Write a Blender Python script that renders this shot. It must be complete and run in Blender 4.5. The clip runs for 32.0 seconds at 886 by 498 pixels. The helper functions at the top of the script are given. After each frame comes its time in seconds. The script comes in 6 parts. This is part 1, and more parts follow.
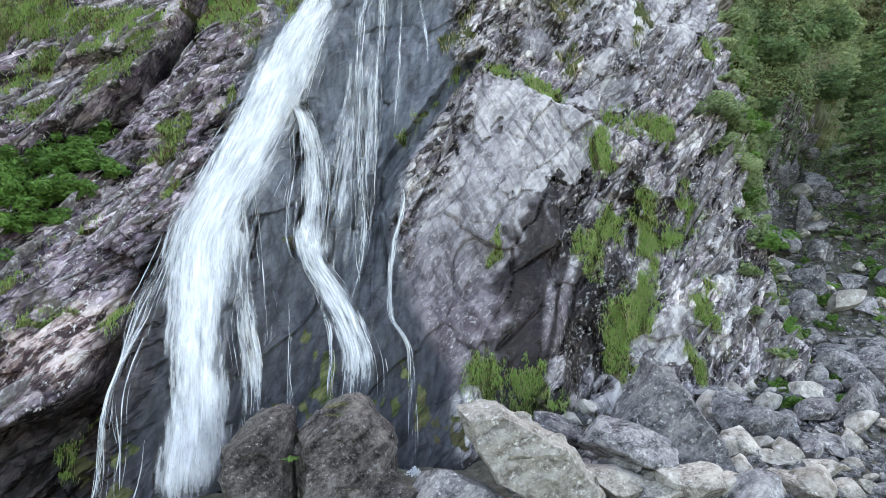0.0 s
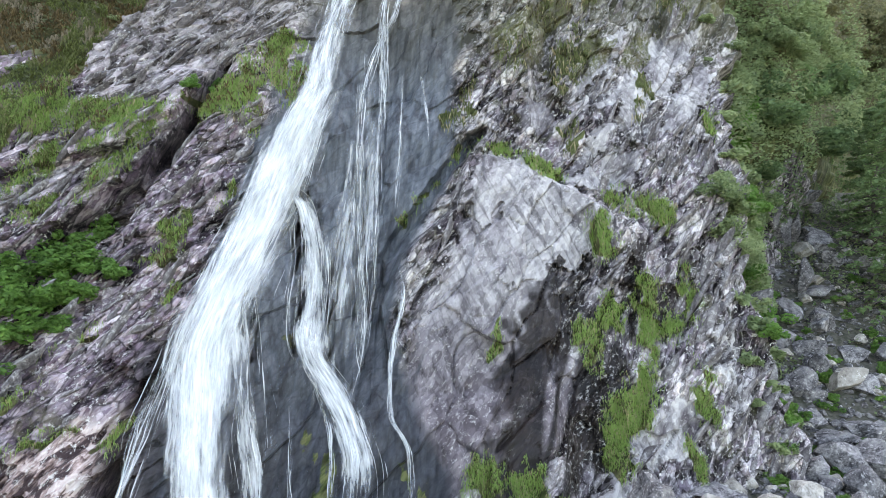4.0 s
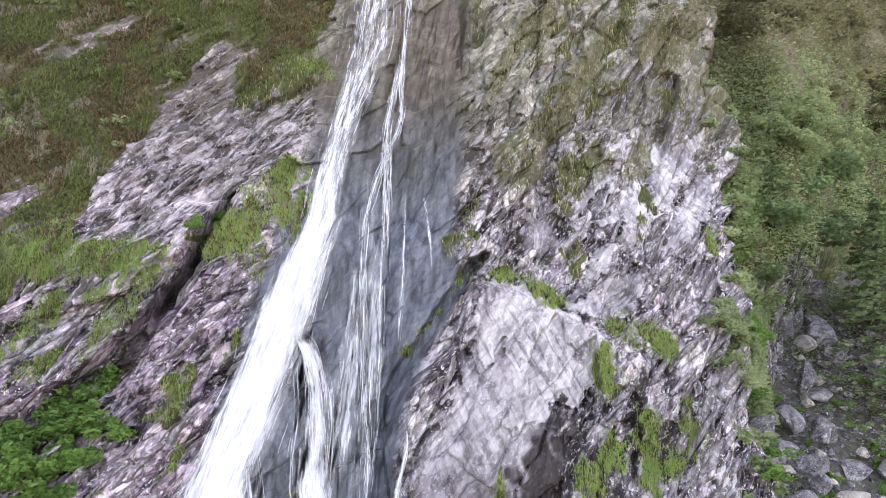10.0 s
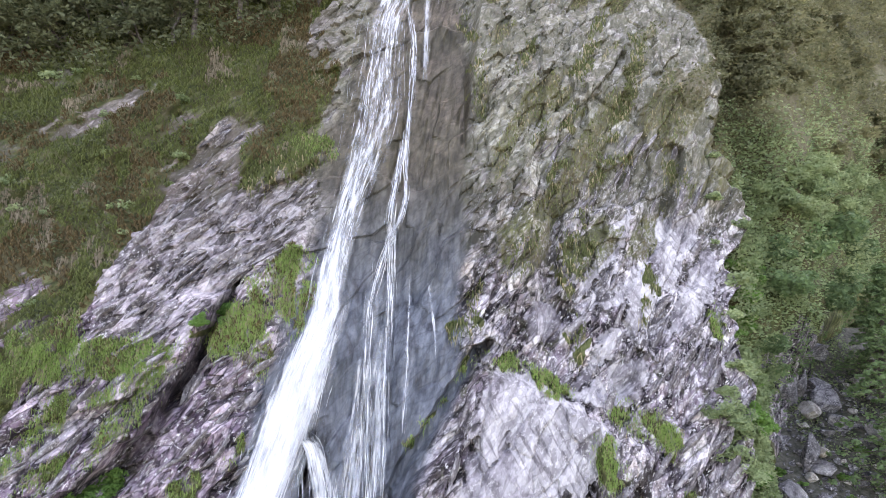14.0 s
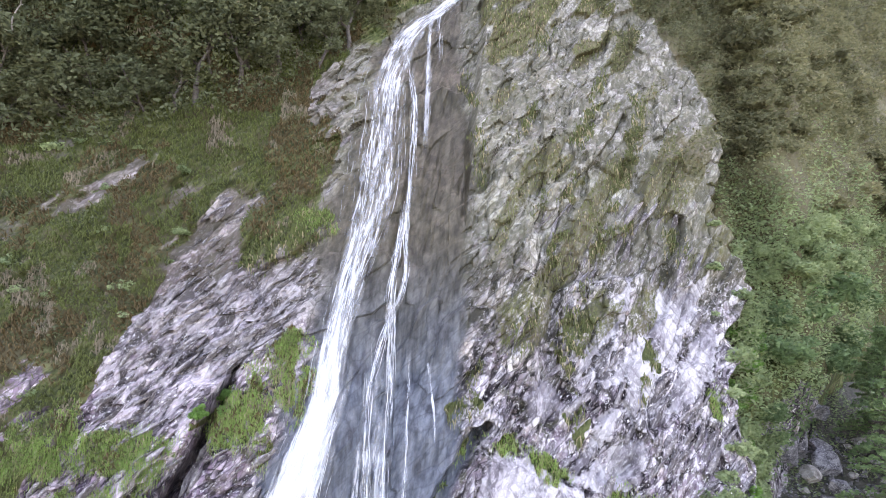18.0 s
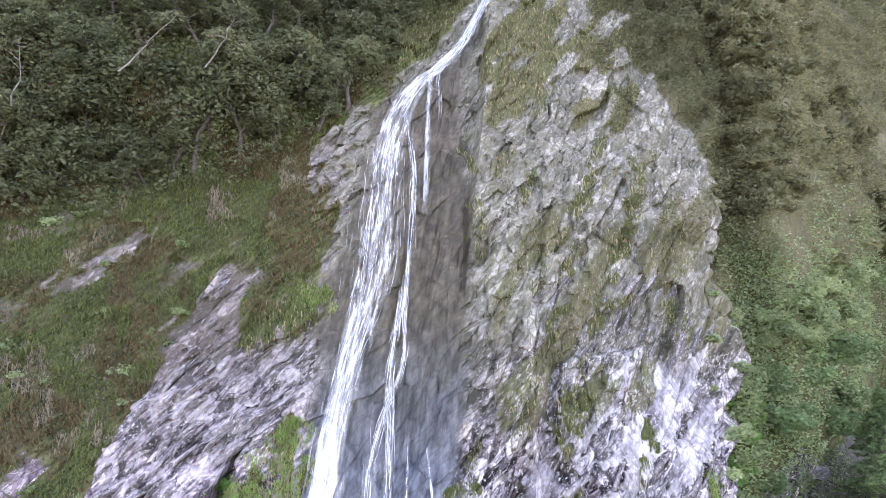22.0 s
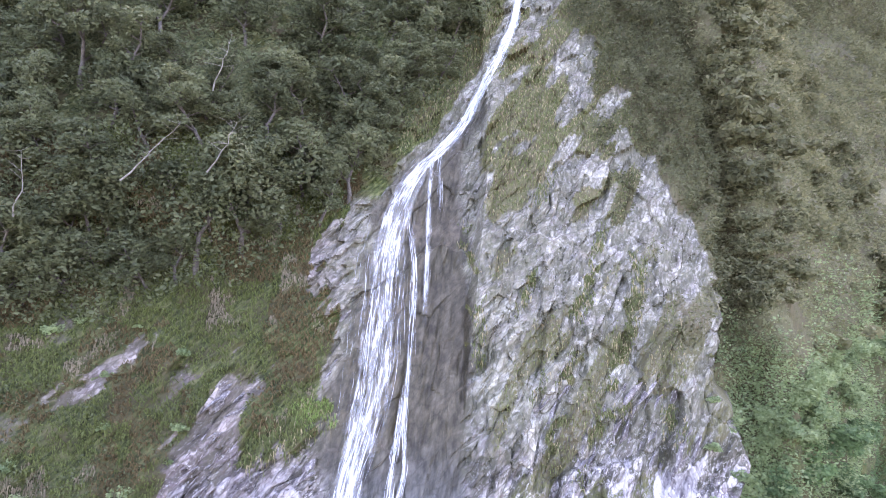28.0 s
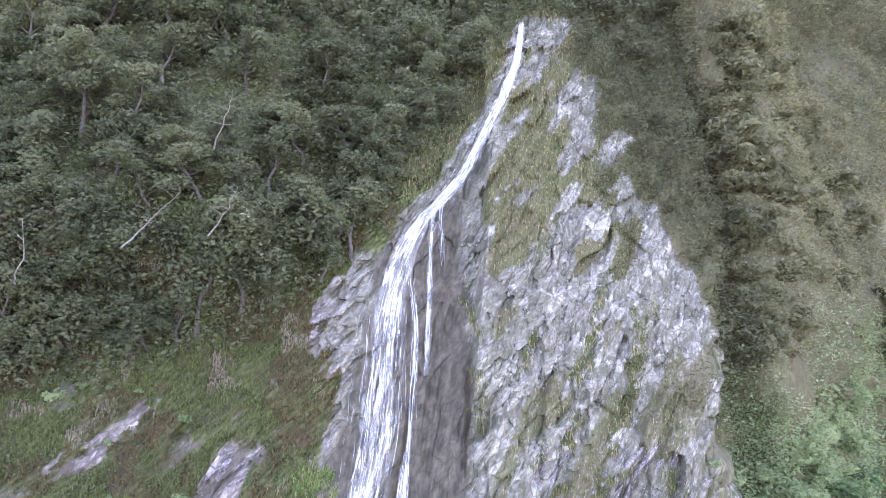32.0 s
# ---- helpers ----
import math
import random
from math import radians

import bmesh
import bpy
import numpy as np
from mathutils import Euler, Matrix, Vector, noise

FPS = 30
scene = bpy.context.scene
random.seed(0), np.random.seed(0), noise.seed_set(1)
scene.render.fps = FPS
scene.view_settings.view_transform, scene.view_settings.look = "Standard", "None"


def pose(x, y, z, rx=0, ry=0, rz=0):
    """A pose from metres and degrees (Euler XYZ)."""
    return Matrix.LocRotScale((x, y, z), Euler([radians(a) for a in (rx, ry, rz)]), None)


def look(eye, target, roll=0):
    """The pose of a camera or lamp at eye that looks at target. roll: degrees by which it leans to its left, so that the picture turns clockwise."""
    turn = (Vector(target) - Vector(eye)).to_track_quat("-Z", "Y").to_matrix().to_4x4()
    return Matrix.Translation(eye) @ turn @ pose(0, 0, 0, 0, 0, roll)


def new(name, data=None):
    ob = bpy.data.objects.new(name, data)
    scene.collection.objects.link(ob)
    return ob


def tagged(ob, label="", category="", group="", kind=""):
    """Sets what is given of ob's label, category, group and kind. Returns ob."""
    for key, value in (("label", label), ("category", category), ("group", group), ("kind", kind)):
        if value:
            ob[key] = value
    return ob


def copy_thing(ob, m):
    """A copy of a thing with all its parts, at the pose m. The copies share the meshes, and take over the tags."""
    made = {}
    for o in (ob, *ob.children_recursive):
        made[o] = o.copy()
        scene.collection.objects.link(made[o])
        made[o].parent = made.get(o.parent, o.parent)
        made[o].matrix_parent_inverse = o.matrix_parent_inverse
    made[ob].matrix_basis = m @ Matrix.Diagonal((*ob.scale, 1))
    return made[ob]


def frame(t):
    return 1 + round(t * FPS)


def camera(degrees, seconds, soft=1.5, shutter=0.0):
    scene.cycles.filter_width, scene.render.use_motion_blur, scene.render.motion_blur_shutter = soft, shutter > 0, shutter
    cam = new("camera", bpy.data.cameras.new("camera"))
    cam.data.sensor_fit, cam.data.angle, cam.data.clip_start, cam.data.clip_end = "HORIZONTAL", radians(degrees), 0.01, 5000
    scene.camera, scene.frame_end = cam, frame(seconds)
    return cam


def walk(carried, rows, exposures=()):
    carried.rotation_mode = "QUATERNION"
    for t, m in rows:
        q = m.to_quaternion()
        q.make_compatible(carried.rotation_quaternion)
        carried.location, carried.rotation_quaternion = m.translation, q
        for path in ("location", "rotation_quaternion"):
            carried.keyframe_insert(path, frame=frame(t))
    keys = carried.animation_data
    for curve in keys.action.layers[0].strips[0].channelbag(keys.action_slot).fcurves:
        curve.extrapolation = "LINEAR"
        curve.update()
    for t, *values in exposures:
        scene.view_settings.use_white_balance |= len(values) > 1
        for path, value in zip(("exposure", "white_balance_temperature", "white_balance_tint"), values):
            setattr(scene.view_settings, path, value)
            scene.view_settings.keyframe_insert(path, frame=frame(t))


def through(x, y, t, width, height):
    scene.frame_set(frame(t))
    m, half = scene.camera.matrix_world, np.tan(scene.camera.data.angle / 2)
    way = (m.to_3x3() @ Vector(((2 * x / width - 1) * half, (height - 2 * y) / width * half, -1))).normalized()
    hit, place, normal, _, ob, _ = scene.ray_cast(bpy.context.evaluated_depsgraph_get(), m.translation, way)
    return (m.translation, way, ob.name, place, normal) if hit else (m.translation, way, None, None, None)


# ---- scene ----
cam = camera(67.7, 32.0, soft=0.9)
METRES, EYE, TILT, LEAN, TURN = 46.0, 11.0, 0.0, 0.0, 0.0
ROWS = [
    (0.0, 0.0, 0.0, 0.0, 0.0, 0.0, -0.0),
    (0.5, 0.0005, -0.0003, 0.0164, 0.03, -0.0, -0.01),
    (1.0, 0.0011, -0.0007, 0.033, 0.07, -0.01, -0.02),
    (1.5, 0.0014, -0.001, 0.0488, 0.09, 0.03, -0.02),
    (2.0, 0.0019, -0.0009, 0.0655, 0.12, 0.01, -0.04),
    (2.5, 0.0027, -0.0009, 0.0809, 0.17, 0.05, -0.03),
    (3.0, 0.0022, -0.0002, 0.0972, 0.15, 0.02, -0.03),
    (3.5, 0.0031, -0.0001, 0.1063, 0.21, 0.05, -0.02),
    (5.5, 0.0025, -0.001, 0.1598, 0.28, -0.17, -0.07),
    (6.0, 0.0018, -0.0012, 0.1762, 0.3, -0.15, -0.08),
    (6.5, 0.0018, -0.002, 0.1918, 0.33, -0.1, -0.07),
    (7.0, 0.0016, -0.0018, 0.2084, 0.36, -0.11, -0.1),
    (7.5, 0.0014, -0.0022, 0.2244, 0.35, -0.11, -0.1),
    (8.0, 0.0019, -0.0021, 0.241, 0.4, -0.13, -0.12),
    (8.5, 0.0021, -0.002, 0.2568, 0.41, -0.11, -0.12),
    (9.0, 0.0027, -0.0021, 0.2731, 0.44, -0.14, -0.12),
    (9.5, 0.0023, -0.0025, 0.2884, 0.41, -0.1, -0.11),
    (10.0, 0.0012, -0.0025, 0.3044, 0.39, -0.12, -0.12),
    (10.5, 0.0017, -0.0031, 0.3201, 0.48, -0.13, -0.14),
    (11.0, 0.0001, -0.0035, 0.3361, 0.47, -0.15, -0.16),
    (11.5, -0.0005, -0.0041, 0.3515, 0.45, -0.11, -0.1),
    (12.0, -0.0009, -0.0037, 0.3694, 0.49, -0.21, -0.15),
    (12.5, -0.0016, -0.0037, 0.3857, 0.52, -0.19, -0.17),
    (13.0, -0.0022, -0.0038, 0.4025, 0.54, -0.21, -0.17),
    (13.5, -0.0018, -0.0035, 0.4194, 0.57, -0.2, -0.21),
    (14.0, -0.0019, -0.0029, 0.4348, 0.6, -0.12, -0.25),
    (14.5, -0.0024, -0.0033, 0.4502, 0.64, -0.09, -0.29),
    (16.5, -0.0007, -0.0033, 0.5096, 0.75, 0.03, -0.38),
    (17.0, 0.0, -0.0036, 0.5247, 0.79, 0.01, -0.38),
    (17.5, 0.0007, -0.0041, 0.5407, 0.81, -0.01, -0.38),
    (18.0, 0.0019, -0.0035, 0.5571, 0.83, -0.03, -0.39),
    (18.5, 0.0023, -0.0032, 0.5726, 0.82, -0.07, -0.38),
    (19.0, 0.0018, -0.0039, 0.5885, 0.82, -0.08, -0.39),
    (19.5, 0.0018, -0.004, 0.6045, 0.85, -0.09, -0.4),
    (20.0, 0.0025, -0.0041, 0.6208, 0.88, -0.08, -0.4),
    (20.5, 0.0032, -0.0043, 0.637, 0.9, -0.06, -0.39),
    (21.0, 0.0041, -0.0038, 0.6539, 0.93, -0.09, -0.36),
    (21.5, 0.0041, -0.0037, 0.6709, 0.92, -0.08, -0.37),
    (22.0, 0.0052, -0.0037, 0.6873, 0.94, -0.09, -0.36),
    (22.5, 0.0056, -0.0036, 0.7042, 0.94, -0.1, -0.37),
    (23.0, 0.0051, -0.0035, 0.7199, 0.91, -0.05, -0.39),
    (23.5, 0.0062, -0.0027, 0.736, 0.94, -0.06, -0.38),
    (24.0, 0.0057, -0.0024, 0.7507, 0.93, -0.0, -0.39),
    (24.5, 0.0063, -0.002, 0.7661, 0.96, -0.02, -0.42),
    (25.0, 0.0064, -0.0016, 0.7825, 0.95, -0.05, -0.45),
    (25.5, 0.0072, -0.0018, 0.7972, 0.98, -0.02, -0.44),
    (27.5, 0.005, -0.0046, 0.8608, 1.01, -0.02, -0.69),
    (28.0, 0.0051, -0.0045, 0.8761, 1.05, 0.04, -0.66),
    (28.5, 0.0058, -0.0039, 0.8915, 1.09, 0.06, -0.67),
    (29.0, 0.0045, -0.0032, 0.9062, 1.04, -0.2, -0.71),
    (29.5, 0.0064, -0.0033, 0.9222, 1.13, -0.3, -0.7),
    (30.0, 0.0067, -0.0036, 0.9387, 1.18, -0.36, -0.74),
    (30.5, 0.0063, -0.0038, 0.9541, 1.22, -0.35, -0.72),
    (31.0, 0.0058, -0.0031, 0.9693, 1.22, -0.33, -0.73),
    (31.5, 0.0065, -0.0031, 0.9839, 1.25, -0.3, -0.73),
    (32.0, 0.0058, -0.0028, 0.9988, 1.26, -0.29, -0.73),
]
walk(cam, [(t, pose(0, 0, EYE, TILT, LEAN, TURN) @ pose(METRES * x, METRES * y, METRES * z, 90 + pitch, roll, yaw)) for t, x, y, z, yaw, pitch, roll in ROWS],
     [(0, 2.62, 8900, 12), (3.5, 2.62, 8900, 12), (5.5, 3.15, 9800, 26), (6.2, 2.95, 9800, 29), (7, 2.45, 9400, 28), (8, 2.6, 9200, 25), (9, 2.8, 8800, 18), (10, 3.0, 9500, 29), (13, 2.95, 9100, 27), (18, 3.15, 8700, 29), (24, 3.3, 7950, 33), (32, 3.55, 7200, 39)])

# ---- sky and sun ----
SUN_HIGH, SUN_SIDE = 45.0, 5.0
world = bpy.data.worlds.new("sky")
scene.world = world
world.use_nodes = True
sky = world.node_tree.nodes.new("ShaderNodeTexSky")
sky.sky_type, sky.sun_disc = "NISHITA", False
sky.sun_elevation, sky.sun_rotation = radians(SUN_HIGH), radians(SUN_SIDE)
sky.air_density, sky.dust_density, sky.ozone_density = 1.0, 2.0, 1.0
back = world.node_tree.nodes["Background"]
back.inputs["Strength"].default_value = 0.15
world.node_tree.links.new(sky.outputs["Color"], back.inputs["Color"])
sun = new("sun", bpy.data.lights.new("sun", "SUN"))
sun.data.energy, sun.data.angle, sun.data.color = 3.0, radians(0.6), (1.0, 0.94, 0.84)
away = Vector((math.sin(radians(SUN_SIDE)) * math.cos(radians(SUN_HIGH)), math.cos(radians(SUN_SIDE)) * math.cos(radians(SUN_HIGH)), math.sin(radians(SUN_HIGH))))
sun.matrix_world = look(away * 300, (0, 0, 0))

# ---- materials ----
def material(name):
    m = bpy.data.materials.new(name)
    m.use_nodes = True
    nodes, links = m.node_tree.nodes, m.node_tree.links

    def node(kind, **values):
        n = nodes.new(kind)
        for k, v in values.items():
            if k in n.inputs:
                n.inputs[k].default_value = v
        return n
    return m, nodes["Principled BSDF"], node, links.new


def tones(node, link, source, *stops):
    r = node("ShaderNodeValToRGB")
    while len(r.color_ramp.elements) < len(stops):
        r.color_ramp.elements.new(0.5)
    for e, (at, colour) in zip(r.color_ramp.elements, stops):
        e.position, e.color = at, (*colour, 1)
    link(source, r.inputs["Fac"])
    return r.outputs["Color"]


def blend(node, link, fac, a, b, kind="MIX"):
    m = node("ShaderNodeMix")
    m.data_type, m.blend_type, m.clamp_factor = "RGBA", kind, True
    for value, socket in ((fac, m.inputs[0]), (a, m.inputs[6]), (b, m.inputs[7])):
        if isinstance(value, (int, float)):
            socket.default_value = value
        elif isinstance(value, tuple):
            socket.default_value = (*value, 1)
        else:
            link(value, socket)
    return m.outputs[2]


def sums(node, link, kind, a, b):
    m = node("ShaderNodeMath")
    m.operation, m.use_clamp = kind, kind != "SUBTRACT"
    for value, socket in ((a, m.inputs[0]), (b, m.inputs[1])):
        if isinstance(value, (int, float)):
            socket.default_value = value
        else:
            link(value, socket)
    return m.outputs[0]


def grain(node, link, scale, detail=6, roughness=0.6, turn=(0, 0, 0), squash=(1, 1, 1), kind="ShaderNodeTexNoise"):
    co = node("ShaderNodeTexCoord")
    tp, mp = node("ShaderNodeMapping"), node("ShaderNodeMapping")
    tp.inputs["Rotation"].default_value = [radians(a) for a in turn]
    mp.inputs["Scale"].default_value = squash
    link(co.outputs["Object"], tp.inputs["Vector"])
    link(tp.outputs["Vector"], mp.inputs["Vector"])
    t = node(kind, Scale=scale, Detail=detail, Roughness=roughness)
    link(mp.outputs["Vector"], t.inputs["Vector"])
    return t


def rock_material():
    m, shader, node, link = material("cliff rock")
    co, tone = node("ShaderNodeAttribute"), node("ShaderNodeAttribute")
    co.attribute_name, tone.attribute_name = "cover", "tone"
    split, pieces = node("ShaderNodeSeparateColor"), node("ShaderNodeSeparateColor")
    link(co.outputs["Color"], split.inputs["Color"])
    link(tone.outputs["Color"], pieces.inputs["Color"])
    veg, wet, pale, pink = split.outputs[0], split.outputs[1], split.outputs[2], co.outputs["Alpha"]
    add = lambda a, b: sums(node, link, "ADD", a, b)
    by = lambda a, b: sums(node, link, "MULTIPLY", a, b)
    big = grain(node, link, 0.35, 8, 0.65).outputs["Fac"]
    place = node("ShaderNodeSeparateXYZ")
    link(node("ShaderNodeTexCoord").outputs["Object"], place.inputs[0])

    def rising(value, low, high):
        r = node("ShaderNodeMapRange")
        r.inputs["From Min"].default_value, r.inputs["From Max"].default_value = low, high
        link(value, r.inputs["Value"])
        return r.outputs["Result"]
    # the beds lean to the left slope's fall, and stand steeper towards the prow
    steep = rising(place.outputs["X"], 7.0, 13.0)
    layers = blend(node, link, steep, grain(node, link, 1.5, 5, 0.62, turn=(0, 45, 0), squash=(0.28, 0.9, 2.4)).outputs["Fac"],
                   grain(node, link, 1.7, 5, 0.62, turn=(0, 68, 0), squash=(0.22, 0.9, 2.2)).outputs["Fac"])
    fine = grain(node, link, 6.0, 6, 0.7, turn=(0, 48, 0), squash=(0.35, 1, 1.8)).outputs["Fac"]
    spots = grain(node, link, 3.2, 10, 0.82, turn=(0, 55, 0), squash=(0.8, 1, 1.4)).outputs["Fac"]

    # the broken schist: flakes with open joints between them
    def flakes(scale, seed, length=0.5):
        where = node("ShaderNodeTexCoord")
        bent = node("ShaderNodeTexNoise", Scale=scale * 0.5, Detail=2)
        push = node("ShaderNodeVectorMath")
        push.operation = "MULTIPLY_ADD"
        turn, size = node("ShaderNodeMapping"), node("ShaderNodeMapping")
        turn.inputs["Rotation"].default_value = (0, radians(50 + seed), 0)
        size.inputs["Scale"].default_value = (length, 1.0, 1.5)
        link(where.outputs["Object"], bent.inputs["Vector"])
        link(bent.outputs["Color"], push.inputs[0])
        push.inputs[1].default_value = (0.4 / scale,) * 3
        link(where.outputs["Object"], push.inputs[2])
        link(push.outputs["Vector"], turn.inputs["Vector"])
        link(turn.outputs["Vector"], size.inputs["Vector"])
        cells, joint = node("ShaderNodeTexVoronoi", Scale=scale), node("ShaderNodeTexVoronoi", Scale=scale)
        joint.feature = "DISTANCE_TO_EDGE"
        link(size.outputs["Vector"], cells.inputs["Vector"])
        link(size.outputs["Vector"], joint.inputs["Vector"])
        value = node("ShaderNodeSeparateColor")
        link(cells.outputs["Color"], value.inputs["Color"])
        return value.outputs[0], joint.outputs["Distance"]
    plate, plate_gap = flakes(0.8, 0, 0.45)
    chip, chip_gap = flakes(2.7, 8, 0.66)
    bed, bed_gap = flakes(0.33, 6, 0.34)
    gaps = by(tones(node, link, plate_gap, (0.0, (0.16, 0.15, 0.16)), (0.05, (0.8, 0.8, 0.8)), (0.09, (1, 1, 1))),
              tones(node, link, chip_gap, (0.0, (0.5, 0.49, 0.5)), (0.05, (0.92, 0.92, 0.92)), (0.10, (1, 1, 1))))
    chips = add(by(plate, 0.10), by(chip, 0.10))
    mix = add(add(by(layers, 0.34), chips), add(by(big, 0.14), add(by(fine, 0.14), add(by(pieces.outputs[0], 0.10), by(pieces.outputs[1], 0.08)))))
    # each plate has its own grey
    base = add(add(by(pieces.outputs[0], 0.20), by(pieces.outputs[1], 0.16)), add(add(by(plate, 0.24), by(chip, 0.22)), by(layers, 0.18)))
    rift = by(gaps, tones(node, link, mix, (0.42, (0.22, 0.20, 0.21)), (0.485, (0.85, 0.85, 0.85)), (0.52, (1, 1, 1))))
    grey = tones(node, link, base, (0.34, (0.075, 0.062, 0.071)), (0.43, (0.24, 0.222, 0.234)), (0.51, (0.405, 0.387, 0.397)), (0.59, (0.57, 0.55, 0.55)), (0.70, (0.72, 0.70, 0.68)))
    grey = blend(node, link, 0.9, grey, rift, "MULTIPLY")
    gloom = tones(node, link, grain(node, link, 0.5, 6, 0.68, turn=(0, 48, 0), squash=(0.5, 1, 1.3)).outputs["Fac"], (0.38, (0.36, 0.31, 0.34)), (0.50, (1.0, 1.0, 1.0)), (0.62, (1.2, 1.2, 1.2)))
    grey = blend(node, link, 0.9, grey, gloom, "MULTIPLY")
    # dark plates lie scattered among the pale ones
    sparse = tones(node, link, grain(node, link, 0.45, 5, 0.65, turn=(0, 45, 0), squash=(0.6, 1, 1.2)).outputs["Fac"], (0.42, (0, 0, 0)), (0.54, (0.9, 0.9, 0.9)))
    sparse = add(sparse, by(sums(node, link, "SUBTRACT", 1.0, rising(place.outputs["X"], -14, -9)), 0.5))
    grey = blend(node, link, sparse, grey, tones(node, link, chip, (0.60, (1.0, 1.0, 1.0)), (0.63, (0.36, 0.31, 0.37))), "MULTIPLY")
    grey = blend(node, link, 0.9, grey, tones(node, link, bed, (0.0, (0.66, 0.65, 0.68)), (0.5, (1.0, 0.99, 1.0)), (1.0, (1.32, 1.32, 1.30))), "MULTIPLY")
    grey = blend(node, link, 0.8, grey, tones(node, link, bed_gap, (0.0, (0.28, 0.26, 0.26)), (0.018, (0.85, 0.85, 0.85)), (0.04, (1, 1, 1))), "MULTIPLY")
    warm = grain(node, link, 0.8, 6, 0.7, turn=(0, 50, 0), squash=(0.6, 1, 1.2)).outputs["Fac"]
    grey = blend(node, link, tones(node, link, warm, (0.50, (0, 0, 0)), (0.66, (0.6, 0.6, 0.6))), grey, blend(node, link, 1.0, grey, (0.88, 0.74, 0.60), "MULTIPLY"))
    algae = tones(node, link, grain(node, link, 0.6, 7, 0.72, turn=(0, 30, 0), squash=(1, 1, 0.45)).outputs["Fac"], (0.53, (0, 0, 0)), (0.66, (0.6, 0.6, 0.6)))
    grey = blend(node, link, algae, grey, (0.105, 0.110, 0.058))
    bands = tones(node, link, layers, (0.42, (0.68, 0.66, 0.68)), (0.51, (1.2, 1.18, 1.2)), (0.60, (1.4, 1.4, 1.4)))
    grey = blend(node, link, by(steep, 0.8), grey, bands, "MULTIPLY")
    # brown growth dulls the high rock; the glare's low contrast is mixed in too
    grown = by(rising(place.outputs["Z"], 27, 38), tones(node, link, warm, (0.36, (0.72, 0.72, 0.72)), (0.56, (1.0, 1.0, 1.0))))
    grey = blend(node, link, by(grown, 0.9), grey, blend(node, link, 0.66, blend(node, link, 1.0, grey, (0.70, 0.735, 0.58), "MULTIPLY"), (0.172, 0.174, 0.118)))
    slab = tones(node, link, base, (0.34, (0.17, 0.155, 0.170)), (0.52, (0.28, 0.265, 0.285)), (0.66, (0.40, 0.385, 0.40)))
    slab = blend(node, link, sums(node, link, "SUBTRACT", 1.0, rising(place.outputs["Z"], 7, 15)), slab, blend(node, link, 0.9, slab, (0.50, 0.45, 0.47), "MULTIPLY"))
    seams = grain(node, link, 0.9, 7, 0.68, turn=(0, -66, 0), squash=(0.25, 1, 1.7)).outputs["Fac"]
    slab = blend(node, link, 0.22, slab, rift, "MULTIPLY")
    slab = blend(node, link, 0.6, slab, tones(node, link, seams, (0.39, (0.22, 0.21, 0.22)), (0.46, (0.85, 0.85, 0.86)), (0.60, (1.2, 1.2, 1.2))), "MULTIPLY")
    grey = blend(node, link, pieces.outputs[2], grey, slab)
    light = tones(node, link, mix, (0.46, (0.10, 0.092, 0.096)), (0.505, (0.32, 0.31, 0.315)), (0.56, (0.50, 0.49, 0.49)), (0.64, (0.66, 0.65, 0.63)))
    rose = tones(node, link, mix, (0.47, (0.05, 0.032, 0.034)), (0.515, (0.26, 0.185, 0.175)), (0.56, (0.54, 0.44, 0.42)), (0.64, (0.72, 0.65, 0.62)))
    face = tones(node, link, base, (0.34, (0.33, 0.32, 0.33)), (0.54, (0.48, 0.47, 0.475)), (0.70, (0.62, 0.61, 0.60)))
    grooves = grain(node, link, 1.3, 4, 0.6, turn=(0, -64, 0), squash=(0.16, 1, 2.2)).outputs["Fac"]
    face = blend(node, link, 0.85, face, tones(node, link, grooves, (0.38, (0.26, 0.25, 0.26)), (0.45, (0.82, 0.81, 0.81)), (0.56, (1.05, 1.05, 1.05))), "MULTIPLY")
    light = blend(node, link, pieces.outputs[2], light, face)
    grey = blend(node, link, sums(node, link, "SUBTRACT", 1.0, rising(place.outputs["X"], -13, -8)), grey, blend(node, link, 1.0, grey, (0.90, 0.80, 0.87), "MULTIPLY"))
    c = blend(node, link, by(pale, 0.80), grey, light)
    c = blend(node, link, pink, c, rose)
    # near-black wet rock, and the shade painted below the slab and the ledge
    damp_shade = tones(node, link, mix, (0.49, (0.004, 0.003, 0.003)), (0.56, (0.013, 0.010, 0.011)), (0.65, (0.042, 0.036, 0.040)))
    # behind the falls the rock is slick and slate-coloured, browner higher up
    slick = by(rising(place.outputs["X"], -13.6, -12.2), sums(node, link, "SUBTRACT", 1.0, rising(place.outputs["X"], 0.6, 2.6)))
    runs = grain(node, link, 1.1, 5, 0.6, turn=(0, -6, 0), squash=(1.5, 1, 0.22)).outputs["Fac"]
    # the slate's blue also paints in the haze of the spray
    slate = tones(node, link, runs, (0.36, (0.050, 0.058, 0.070)), (0.48, (0.095, 0.113, 0.134)), (0.64, (0.165, 0.188, 0.215)))
    brown = tones(node, link, runs, (0.36, (0.040, 0.035, 0.023)), (0.48, (0.070, 0.062, 0.041)), (0.64, (0.115, 0.102, 0.071)))
    slate = blend(node, link, rising(place.outputs["Z"], 27, 37), slate, brown)
    # darker towards the foot of the wall
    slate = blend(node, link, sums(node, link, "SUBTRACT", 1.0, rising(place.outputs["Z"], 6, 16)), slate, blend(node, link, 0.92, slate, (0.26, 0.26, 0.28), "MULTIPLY"))
